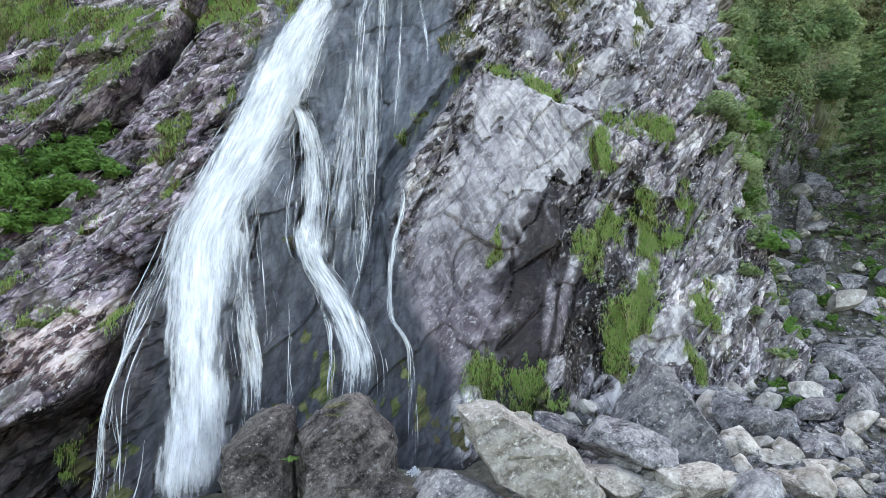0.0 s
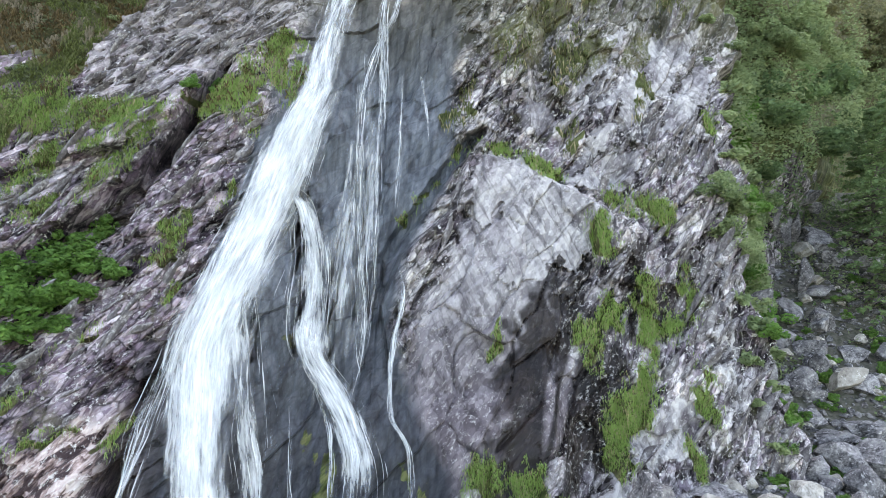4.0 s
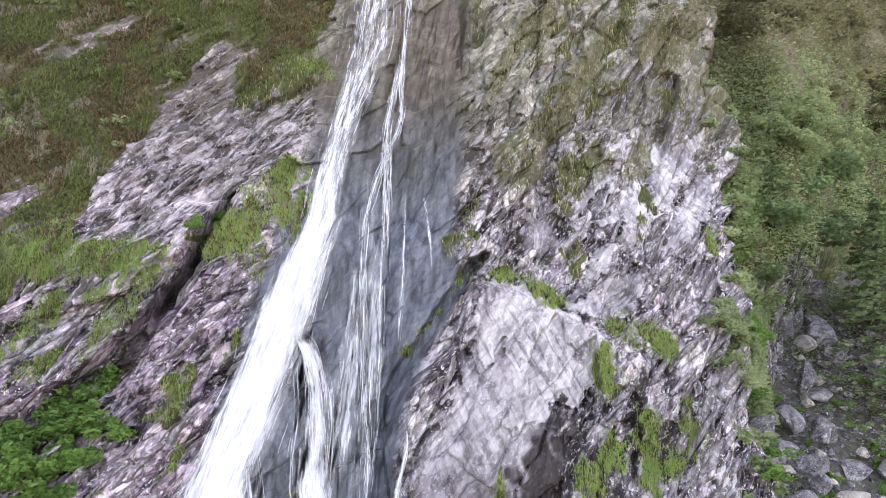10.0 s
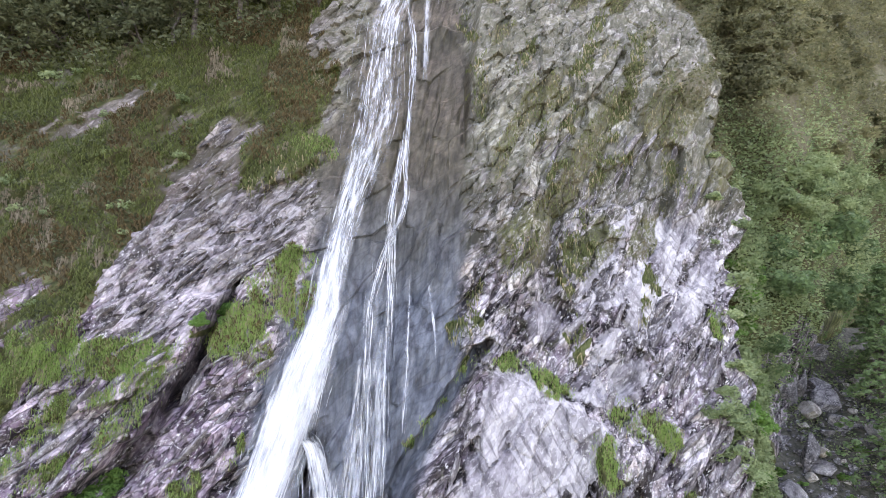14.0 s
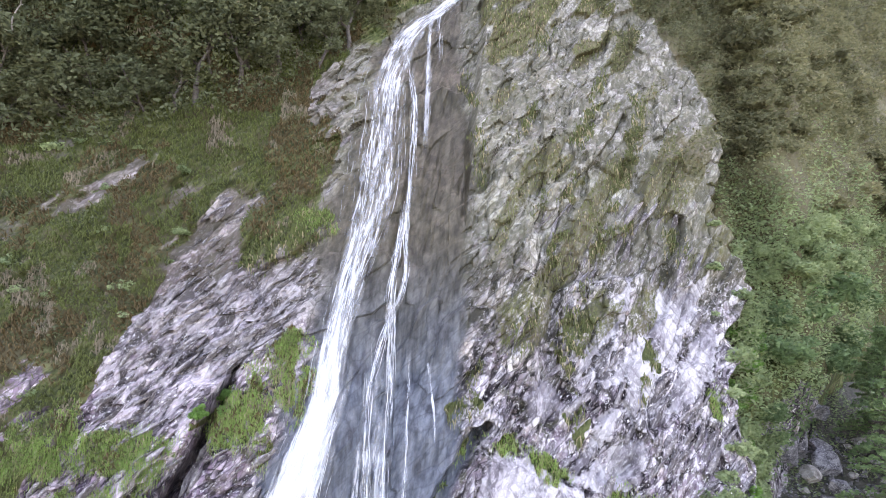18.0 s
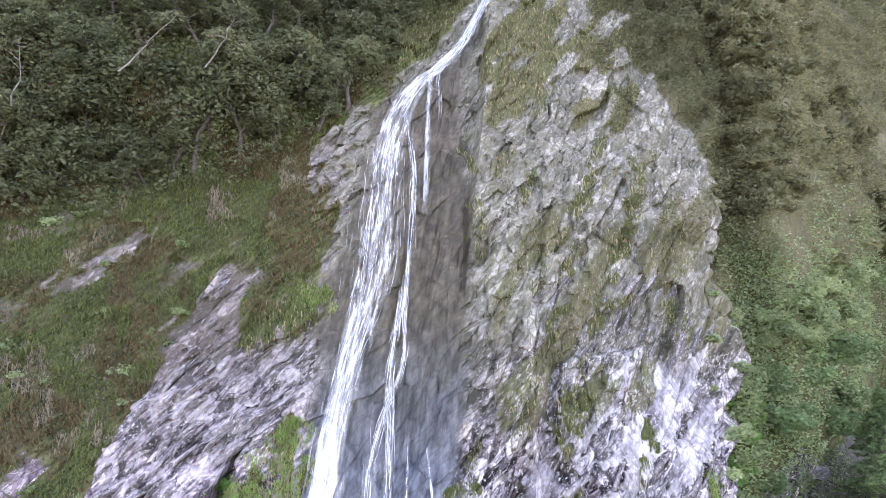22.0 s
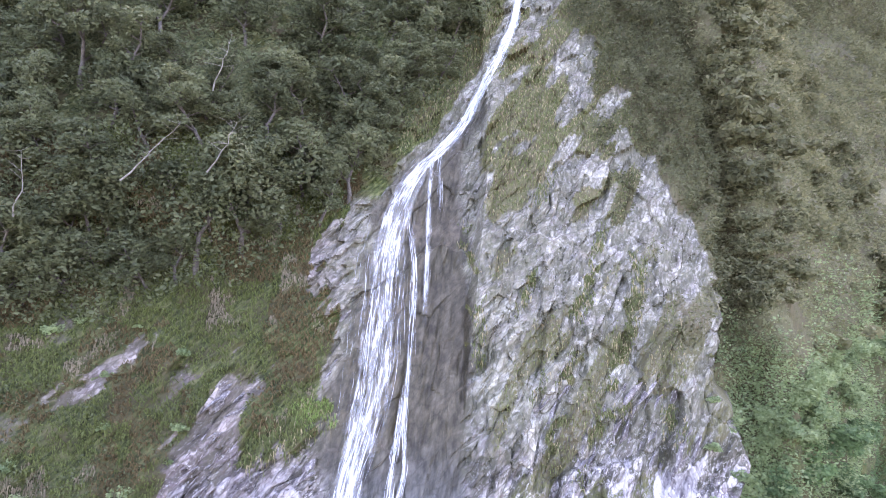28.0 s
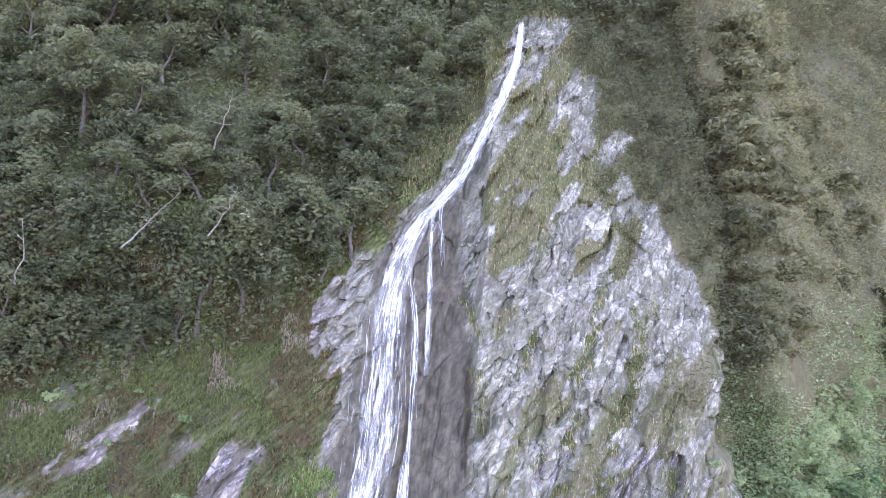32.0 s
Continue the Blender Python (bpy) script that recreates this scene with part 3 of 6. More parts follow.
MOSS = [(-5.9, 3.2, 0.7, 1.8, 0), (-1.2, 4.6, 0.5, 1.3, 0), (-2.4, 3.2, 0.5, 1.0, 0), (-12.9, 2.2, 0.6, 1.2, 0), (-7.3, 6.4, 0.8, 1.0, 0), (-8.3, 2.6, 0.9, 0.7, 0), (-0.6, 3.0, 0.5, 1.5, 0), (1.0, 2.0, 1.2, 0.5, 0), (-8.0, 11.6, 0.7, 0.5, 0), (-5.6, 5.0, 0.4, 1.0, 0), (-15.6, 1.2, 1.0, 0.8, 0)]
# smooth pale faces, by their corners
PALE_SLAB = [(2.5, 22.8), (3.7, 23.1), (5.8, 22.1), (8.3, 20.7), (11.1, 18.4), (9.8, 17.0), (8.4, 14.9), (7.2, 16.0), (5.7, 14.5), (3.4, 14.2), (4.1, 17.3), (3.8, 19.3), (2.3, 17.6), (1.3, 19.0)]
PALE_FACES = [[(9.3, 22.9), (11.2, 25.3), (12.6, 25.6), (10.3, 22.3), (7.8, 21.2)], [(10.4, 20.2), (11.3, 22.9), (13.6, 23.1), (14.3, 23.9), (12.6, 20.5)],
              [(7.8, 21.3), (10.4, 21.9), (10.7, 20.4), (9.1, 20.3)], [(11.3, 7.3), (13.4, 7.9), (15.2, 7.3), (14.5, 4.7), (11.4, 4.2), (10.2, 5.4)],
              [(7.4, 2.3), (9.6, 4.3), (10.4, 3.3), (9.6, 1.6)], [(13.3, 28.8), (16.3, 33.7), (16.6, 32.7), (13.8, 27.2), (10.4, 26.3)], [(14.3, 27.2), (16.8, 33.6), (20.2, 34.0), (17.1, 27.9)],
              [(12.2, 25.7), (14.8, 29.2), (19.0, 33.4), (21.0, 34.9), (20.1, 32.4), (15.1, 26.7), (12.7, 24.1)], [(15.3, 24.6), (16.9, 27.7), (20.4, 31.2), (21.1, 30.1), (18.2, 25.8)], [(8.8, 27.0), (12.2, 32.4), (14.8, 34.7), (13.4, 31.3), (10.1, 27.5)]]
PALE = [(17.0, 9.0, 0.9, 3.4, 0), (11.4, 28.4, 1.3, 2.2, -20), (14.6, 25.5, 1.0, 2.4, -20)]


def within(x, z, corners, seed=66):
    """1 inside a face with these corners, its edge a little chipped."""
    cx, cz = [c[0] for c in corners], [c[1] for c in corners]
    near = (x > min(cx) - 0.5) & (x < max(cx) + 0.5) & (z > min(cz) - 0.5) & (z < max(cz) + 0.5)
    out = np.zeros(x.shape)
    u, v = x[near], z[near]
    if not u.size:
        return out
    u, v = u + 0.30 * rough(u * 1.5, v * 1.5, seed, 4), v + 0.30 * rough(u * 1.5 + 40, v * 1.5, seed + 3, 3)
    odd = np.zeros(u.shape, bool)
    for (ax, az), (bx, bz) in zip(corners, corners[1:] + corners[:1]):
        if az != bz:
            odd ^= ((az > v) != (bz > v)) & (u < (bx - ax) * (v - az) / (bz - az) + ax)
    out[near] = odd
    return out


def pale_faces(x, z):
    best = within(x, z, PALE_SLAB)
    for corners in PALE_FACES:
        best = np.maximum(best, within(x, z, corners))
    return best


SCREE_GREY = [(-16.6, 32.2, 3.4, 2.4, 30), (-15.0, 29.2, 4.6, 1.8, 38), (-12.0, 33.6, 2.4, 2.6, 20), (-19.0, 27.8, 2.6, 2.0, 40), (-18.6, 22.4, 2.2, 1.1, 40),
              (-22.5, 20.0, 2.6, 1.1, 38), (-9.9, 51.5, 2.2, 2.4, 30), (9.0, 54.0, 4.0, 2.0, 40), (12.0, 58.5, 4.6, 2.0, 35)]
# bare rock on the left slope, by its corners
OUTCROPS = [[(-22.8, 28.5), (-22.0, 30.2), (-20.0, 33.8), (-15.5, 35.2), (-9.5, 34.4), (-10.8, 31.2), (-13.0, 29.1), (-15.2, 27.8), (-16.4, 24.8), (-17.1, 24.8), (-22.0, 25.9)],
            [(-34.3, 38.2), (-31.7, 39.5), (-28.1, 41.7), (-24.0, 44.9), (-23.4, 43.9), (-27.2, 39.7), (-30.5, 37.4), (-34.0, 36.4)],
            [(-32.2, 43.7), (-32.4, 45.7), (-30.7, 45.9), (-30.3, 43.7)], [(-12.9, 51.1), (-10.8, 52.8), (-8.7, 50.6), (-9.3, 49.0), (-11.2, 45.9), (-12.3, 47.6)]]
PINK = [(-16.8, 6.7, 3.6, 1.5, 24), (-21.5, 5.2, 3.0, 1.5, 20)]


def cover(x, z):
    """How far each point is grown over, wet or shaded dark, pale and pink, from 0 to 1."""
    n = rough(x * 0.22, z * 0.22, 41, 4)
    veg = np.maximum(patches(x, z, GRASS_LEFT + GRASS_SLAB, 51), np.maximum(patches(x, z, GRASS_RIGHT + GRASS_EDGE, 57, 0.4), 0.85 * patches(x, z, GRASS_TOP, 57, 0.8) * ramp(rough(x * 0.8 - z * 0.5, z * 0.3, 58, 3), -0.6, 0.1)))
    veg = veg * (0.4 + 0.6 * tufted(x, z))
    # the grown hillside left of the grey outcrop, and the wooded slope above
    moor = ramp(z - np.interp(x, [-60, -27, -22.5, -20.5, -17, -8], [9, 17, 27, 33.5, 41, 60]) + 1.5 * n, -0.6, 0.8) * ramp(x, -10, -12)
    streaks = rough(x * 0.5 - z * 0.4, (x + z) * 0.1, 77, 3)
    outcrop = ramp(rough((z - x * 0.9) * 0.35, (x + z) * 0.12, 79, 4), 0.12, 0.5) * ramp(x, -33, -26)
    outcrop = np.maximum(outcrop, ramp(rough((z - x * 1.1) * 0.40, (x + z) * 0.09, 81, 4), -0.25, 0.25) * ramp(x, -27, -20) * ramp(z, 32, 37) * ramp(z, 58, 52))
    moor = moor * (1 - 0.6 * outcrop)
    grown = ramp(z + 4 * n, 34, 40) * ramp(x + 2 * n, -8.5, -10.5) * ramp(streaks, -0.8, 0.0) * 0.85
    veg = np.maximum(veg, 0.62 * patches(x, z, MOSS, 59, 0.9) * ramp(rough(x * 1.7, z * 0.8, 60, 3), -0.7, 0.3))
    veg = np.maximum(veg, np.maximum(moor, grown))
    top_wood = ramp(z - np.interp(x, [-40, -20, -12, -7, -1, 5, 9, 40], [46, 50.5, 53.5, 60.5, 69, 81, 88, 92]) + n, -0.5, 1)
    veg = np.maximum(veg, top_wood)
    right = ramp(right_y(x, z) - buttress_y(x, z) + 0.8 * n, 0.3, -0.8) * ramp(x, 15, 17)
    cut = patches(x, z, [(31.5, 18.5, 6.0, 6.5, 15), (77.7, 62.5, 7.0, 3.4, 20)], 89, 1.2)
    veg = np.maximum(veg, right * 0.9 * (1 - 0.75 * cut))
    flecks = ramp(rough(x * 0.45 - z * 0.28, z * 0.16, 83, 4), -0.35 + 0.40 * ramp(z, 48, 30), 0.40)
    veg = np.maximum(veg, flecks * 0.8 * (0.64 + 0.36 * ramp(z, 50, 66)) * ramp(z, 23, 31) * ramp(x, 1, 4))
    shoulder = x - np.interp(z, [44, 52, 60, 66, 74, 84], [26, 24, 22, 18.5, 18.5, 17]) + 1.6 * rough(x * 0.35, z * 0.3, 93, 3)
    veg = np.maximum(veg, 0.85 * ramp(shoulder, -1.2, 1.5) * ramp(z, 44, 52))
    # the banks beside the upper stream, and the dull slope left of the falls
    bank = np.interp(z, [54, 60, 64, 69, 75, 81, 88, 110], [-7.4, -5.0, -1.4, 1.2, 4.0, 6.2, 7.4, 9]) - x + 0.8 * n
    veg = np.maximum(veg, 0.9 * ramp(bank, -0.3, 1.0) * ramp(z, 53, 59) * ramp(x, -30, -16))
    veg = np.maximum(veg, 0.72 * ramp(rough(x * 0.7 - z * 0.45, z * 0.25, 85, 4), -0.45, 0.15) * ramp(z + 2 * n, 36, 41) * ramp(x + n, -8.6, -10.2) * ramp(x, -26, -22))
    veg = np.maximum(veg, 0.8 * patches(x, z, [(-13.4, 54.6, 1.5, 4.2, -22), (-12.6, 48.0, 1.0, 3.0, -25)], 86, 1.0))
    bare = patches(x, z, SCREE_GREY, 63, 0.8)
    for corners, much in zip(OUTCROPS, (1.0, 0.62, 0.6, 0.9)):
        bare = np.maximum(bare, much * within(x, z, corners, 68) * ramp(rough(x * 0.8 - z * 0.9, z * 0.7 + x * 0.3, 69, 4), -0.9 if much == 1 else -0.35, -0.8 if much == 1 else 0.3))
    veg = veg * (1 - 0.85 * bare * ramp(patches(x, z, GRASS_LEFT, 51), 0.5, 0.2))
    edge_l = np.interp(z, [-6, 5, 12, 20, 28, 36, 45, 56, 60, 64, 69], [-17, -15.5, -14, -12, -10, -9.8, -8.6, -7.4, -4.8, -1.2, 1.4])
    edge_r = np.interp(z, [-6, 5, 12, 16, 20, 30, 45, 56, 62, 70], [4.0, 0.4, -3, -2.2, 0.2, 1.4, 1.6, 1.0, 1.6, 5.0])
    wet = ramp(x - edge_l + n, -0.6, 1.2) * ramp(edge_r - x + 0.5 * n, -0.5, 0.8) * ramp(z, 72, 60) 
    streak = rough(x * 1.1 - z * 0.35, z * 0.12, 87, 3)
    drips = np.maximum(ramp(streak, -1.1, -0.5) * patches(x, z, [(6.7, 7.9, 3.3, 6.6, -14), (8.2, 14.6, 1.3, 2.2, 0), (5.0, 11.5, 1.2, 4.0, -25), (4.6, 5.0, 2.6, 3.4, 0), (9.2, 9.6, 1.5, 4.6, 8)], 88, 0.9), ramp(streak, -0.1, 0.35) * patches(x, z, [(1.0, 6.5, 4.2, 6.0, 10), (12.6, 14.0, 3.0, 3.6, 0)], 88, 1.0))
    wet = np.maximum(np.maximum(wet, drips), 0.35 * cut)
    # shade of the hollow below the pink slab, painted with the wet colour
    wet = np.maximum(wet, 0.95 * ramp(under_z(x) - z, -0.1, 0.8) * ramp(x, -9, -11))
    # shade in the recess under the slanting ledge, painted likewise
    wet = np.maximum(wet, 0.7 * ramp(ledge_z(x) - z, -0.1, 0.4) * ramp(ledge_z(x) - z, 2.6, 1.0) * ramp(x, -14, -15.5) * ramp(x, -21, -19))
    faces = pale_faces(x, z)
    pale = np.maximum(np.maximum(patches(x, z, PALE, 65, 0.6), 0.5 * bare * ramp(z, 38, 33)), faces * ramp(rough(x * 0.7, z * 0.5, 62, 4), -0.75, -0.1))
    pale = np.maximum(pale, 0.5 * patches(x, z, [(3.5, 16.5, 4.2, 5.0, -15), (-2.0, 15.0, 1.8, 2.2, 0)], 64, 1.3) * ramp(rough(x * 0.6 + z * 0.3, z * 0.4, 61, 4), -0.5, 0.5))
    wet = wet * (1 - np.maximum(faces, patches(x, z, PALE, 65, 0.6)))
    # the crack's recess gets its shade from the same dark colour
    wet = np.maximum(wet, rift_at(x, z))
    pink = patches(x, z, PINK, 67, 0.5)
    return veg, wet, pale, pink


RIFT = [(2.6, 24.4), (2.0, 23.9), (0.6, 22.1), (-0.5, 20.4), (-1.8, 18.5), (-3.0, 17.0), (-4.0, 15.2), (-4.6, 13.8), (-4.8, 12.4)]


def rift_at(x, z):
    """How near the dark crack lies that runs down the buttress's left edge, from 0 to 1."""
    best = np.full(x.shape, 9.0)
    for (ax, az), (bx, bz) in zip(RIFT, RIFT[1:]):
        t = np.clip(((x - ax) * (bx - ax) + (z - az) * (bz - az)) / ((bx - ax) ** 2 + (bz - az) ** 2), 0, 1)
        best = np.minimum(best, np.hypot(x - ax - t * (bx - ax), z - az - t * (bz - az)))
    return ramp(best + 0.15 * soft_noise(x * 1.3, z * 1.3, 95), 0.55, 0.25)


SLABS = [(1.0, 9.5, 3.4, 6.5, -12), (4.5, 11.5, 2.6, 4.5, -28), (2.2, 16.5, 1.6, 3.0, -30), (5.6, 7.0, 1.4, 4.0, -30), (6.6, 25.8, 1.2, 1.0, 0)]


def relief(x, z, tones_too=False):
    """How far the broken rock stands out of the large form."""
    veg, wet, pale, pink = cover(x, z)
    slab = patches(x, z, SLABS, 69, 0.5)
    faces = pale_faces(x, z)
    lean = np.where(x < -4, 42.0, 60.0) * np.pi / 180
    c, s = np.cos(lean), np.sin(lean)
    wx, wz = x + 0.5 * rough(x * 0.25, z * 0.25, 5, 2), z + 0.5 * rough(x * 0.25 + 9, z * 0.25, 6, 2)
    u, v = wx * c + wz * s, -wx * s + wz * c
    h1, e1 = facets(u / 5.5, v / 2.2, 11, 2.0, 30.0)
    h2, e2 = facets(u / 2.4, v / 0.80, 21, 1.8, 26.0)
    h3, e3 = facets(u / 0.8, v / 0.36, 31, 1.6, 24.0)
    channel = wet * ramp(np.abs(x + 5.5), 8.5, 6.0)
    smooth = np.clip(0.9 * channel + 0.74 * slab + 0.75 * faces, 0, 0.92)
    soft = np.clip(veg * ramp(z, 20, 30) * ramp(x, -8, -14) + ramp(x, 21, 25), 0, 1)
    k = (1 - smooth) * (1 - 0.7 * soft) * (1 - 0.4 * ramp(x, 10.5, 14) * ramp(z, 18, 24))
    out = h1 * (0.80 * (1 - channel) * (1 - 0.5 * slab) + 0.30 * channel) * (1 - 0.5 * soft) + k * (0.42 * h2 + 0.17 * h3 * (1 - 0.5 * soft))
    out = out - k * 0.10 * np.exp(-e2 / 0.08) - (1 - channel) * 0.25 * np.exp(-e1 / 0.04)
    flutes = rough(x * 1.6 - z * 0.25, z * 0.22, 75, 4)
    out = out + 0.22 * channel * flutes + 0.5 * channel * rough(x * 0.35, z * 0.25, 76, 2)
    out = out + 0.07 * rough(x * 1.3, z * 1.3, 71, 4) * (0.35 + 0.65 * k) + 0.5 * soft * rough(x * 0.5, z * 0.5, 73, 4)
    out = out + 0.10 * faces + 0.16 * within(x, z, PALE_SLAB) * soft_noise((x + 0.45 * z) * 2.3, (z - x) * 0.15, 78)
    out = out - 0.9 * rift_at(x, z)
    if tones_too:
        return out, np.clip(h2 / 2.4 + 0.5, 0, 1), np.clip(h3 / 2.4 + 0.5, 0, 1), np.clip(np.maximum(slab, 0.8 * faces), 0, 1)
    return out


def cliff_y(x, z):
    return big_y(x, z) - relief(x, z)


def at_cliff(x, z):
    return float(cliff_y(np.array([float(x)]), np.array([float(z)]))[0])


# ---- the mountainside as one sheet of rock, in its parts ----
def steps(*runs):
    out = [runs[0][0]]
    for a, b, d in runs:
        n = max(1, round((b - a) / d))
        out += [a + (b - a) * (k + 1) / n for k in range(n)]
    return np.array(out)


XS = steps((-230, -60, 8), (-60, -34, 0.6), (-34, -26, 0.25), (-26, 24, 0.11), (24, 34, 0.25), (34, 112, 0.8), (112, 240, 8))
ZS = steps((-5, 0, 0.4), (0, 36, 0.105), (36, 60, 0.16), (60, 92, 0.32), (92, 150, 1.2))
GX, GZ = np.meshgrid(XS, ZS)
OUT, TONE_A, TONE_B, TONE_C = relief(GX, GZ, True)
GY = big_y(GX, GZ) - OUT
COVER = cover(GX, GZ)


def sheet(name, cells, material, label, category, smooth=False):
    """The quads of the rock sheet where cells is true, as one object."""
    rows, cols = np.nonzero(cells)
    n = len(XS)
    a = rows * n + cols
    quads = np.stack([a, a + 1, a + n + 1, a + n], 1)
    used, quads = np.unique(quads, return_inverse=True)
    quads = quads.reshape(-1, 4)
    mesh = bpy.data.meshes.new(name)
    co = np.stack([GX.ravel()[used], GY.ravel()[used], GZ.ravel()[used]], 1).astype(np.float32)
    mesh.vertices.add(len(co))
    mesh.vertices.foreach_set("co", co.ravel())
    mesh.loops.add(quads.size)
    mesh.loops.foreach_set("vertex_index", quads.ravel().astype(np.int32))
    mesh.polygons.add(len(quads))
    mesh.polygons.foreach_set("loop_start", np.arange(0, quads.size, 4, dtype=np.int32))
    mesh.polygons.foreach_set("use_smooth", np.full(len(quads), smooth))
    mesh.update(calc_edges=True)
    paint = mesh.color_attributes.new("cover", "FLOAT_COLOR", "POINT")
    paint.data.foreach_set("color", np.stack([c.ravel()[used] for c in COVER], 1).astype(np.float32).ravel())
    paint = mesh.color_attributes.new("tone", "FLOAT_COLOR", "POINT")
    paint.data.foreach_set("color", np.stack([c.ravel()[used] for c in (TONE_A, TONE_B, TONE_C, TONE_A)], 1).astype(np.float32).ravel())
    mesh.materials.append(material)
    return tagged(new(name, mesh), label, category, kind="structure")


CX, CZ = (GX[:-1, :-1] + GX[1:, 1:]) / 2, (GZ[:-1, :-1] + GZ[1:, 1:]) / 2
in_right = (right_y(CX, CZ) < buttress_y(CX, CZ)) & (CX > 16)
in_buttress = ~in_right & (buttress_y(CX, CZ) < wall_y(CX, CZ) + 0.5)
in_wall = ~in_right & ~in_buttress
wood_line = np.interp(CX, [-60, -27, -22.5, -20.5, -17, -8], [9, 17, 27, 33.5, 41, 60])
in_hill = in_wall & (CZ > wood_line) & (CX < -8)
in_left = in_wall & ~in_hill & (CX < -13 + 0.12 * CZ)
in_falls = in_wall & ~in_hill & ~in_left
sheet("cliff_left", in_left, ROCK, "broken grey and purplish slanting rock slope beside the falls", "cliff")
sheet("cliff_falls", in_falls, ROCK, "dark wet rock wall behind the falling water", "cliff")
sheet("cliff_buttress", in_buttress, ROCK, "pale grey rock buttress with grass on its ledges", "cliff")
sheet("hillside_left", in_hill, ROCK, "steep moorland slope of grass, heather and bare rock", "hillside", True)
sheet("hillside_right", in_right, ROCK, "steep green slope beyond the boulder gully", "hillside", True)

# the mountain's top, behind the crest, and the valley floor with the gully
def grid_object(name, xs, ys, height, material, label, category, smooth=True, from_crest=False):
    gx, gy = np.meshgrid(xs, ys)
    gz = height(gx, gy)
    if from_crest:
        gy = gy + GY[-1][::6] - 0.3
    n = len(xs)
    a = (np.arange(len(ys) - 1)[:, None] * n + np.arange(n - 1)).ravel()
    mesh = bpy.data.meshes.new(name)
    mesh.from_pydata(np.stack([gx.ravel(), gy.ravel(), gz.ravel()], 1).tolist(), [], np.stack([a, a + 1, a + n + 1, a + n], 1).tolist())
    mesh.polygons.foreach_set("use_smooth", np.full(len(mesh.polygons), smooth))
    mesh.materials.append(material)
    return tagged(new(name, mesh), label, category, kind="structure")


grid_object("mountain_top", XS[::6], np.linspace(0, 600, 40),
            lambda x, y: 149.8 - 0.02 * y + 1.5 * rough(x * 0.05, y * 0.05, 3, 3) * ramp(y, 0, 30), MOOR, "grassy top of the mountain behind the crest", "mountain", from_crest=True)
grid_object("ground", steps((-900, -60, 60), (-60, -16, 2), (-16, 34, 0.3), (34, 80, 2), (80, 900, 60)), steps((-1500, -40, 80), (-40, 14, 3), (14, 66, 0.3), (66, 72, 3)),
            lambda x, y: ground_z(x, y) - 0.4 * ramp(x, 34, 60), SCREE, "stony valley floor with scree and moss", "ground")


# ---- helpers for things and their parts ----
def mesh_from(name, verts, faces, mat, smooth=False):
    mesh = bpy.data.meshes.new(name)
    mesh.from_pydata(verts if isinstance(verts, list) else verts.tolist(), [], faces if isinstance(faces, list) else faces.tolist())
    mesh.polygons.foreach_set("use_smooth", np.full(len(mesh.polygons), smooth))
    mesh.materials.append(mat)
    return mesh


def part(name, mesh, parent, label=""):
    ob = new(name, mesh)
    ob.parent = parent
    ob.matrix_parent_inverse = Matrix.Translation(-parent.location)
    if label:
        ob["label"] = label
    return ob


# ---- the falls ----
def along(points, step):
    """Points (x, z, width) joined by a smooth line, sampled every step metres."""
    p = np.array(points, float)
    p = np.vstack([2 * p[0] - p[1], p, 2 * p[-1] - p[-2]])
    out = []
    for k in range(1, len(p) - 2):
        a, b, c, d = p[k - 1:k + 3]
        n = max(2, int(np.hypot(*(c - b)[:2]) / step))
        for t in np.arange(n) / n:
            out.append(0.5 * (2 * b + (c - a) * t + (2 * a - 5 * b + 4 * c - d) * t * t + (3 * b - a - 3 * c + d) * t ** 3))
    out.append(p[-2])
    return np.array(out)


def smoothed(v, n):
    k = np.ones(2 * n + 1) / (2 * n + 1)
    return np.convolve(np.pad(v, n, mode="edge"), k, "valid")


def flow_mesh(name, ribbons, mat):
    """Ribbons of water: each a list of rows, a row the points across; with the run of the water as its map and its thickness as 'body'."""
    verts, faces, flow, body = [], [], [], []
    for rows, us, vs, bodies in ribbons:
        base, n = len(verts), len(us)
        for r, v, bd in zip(rows, vs, bodies):
            mid = r[n // 2][0]
            for q, u, b in zip(r, us, bd):
                verts.append(tuple(q))
                flow.append((q[0] - mid + us[0] * 3.7, v))
                body.append(b)
        for i in range(len(rows) - 1):
            for j in range(n - 1):
                a = base + i * n + j
                faces.append((a, a + 1, a + n + 1, a + n))
    mesh = mesh_from(name, verts, faces, mat, True)
    uv = mesh.uv_layers.new(name="flow")
    index = np.zeros(len(mesh.loops), np.int32)
    mesh.loops.foreach_get("vertex_index", index)
    uv.data.foreach_set("uv", np.array(flow, np.float32)[index].ravel())
    att = mesh.attributes.new("body", "FLOAT", "POINT")
    att.data.foreach_set("value", np.array(body, np.float32))
    return mesh


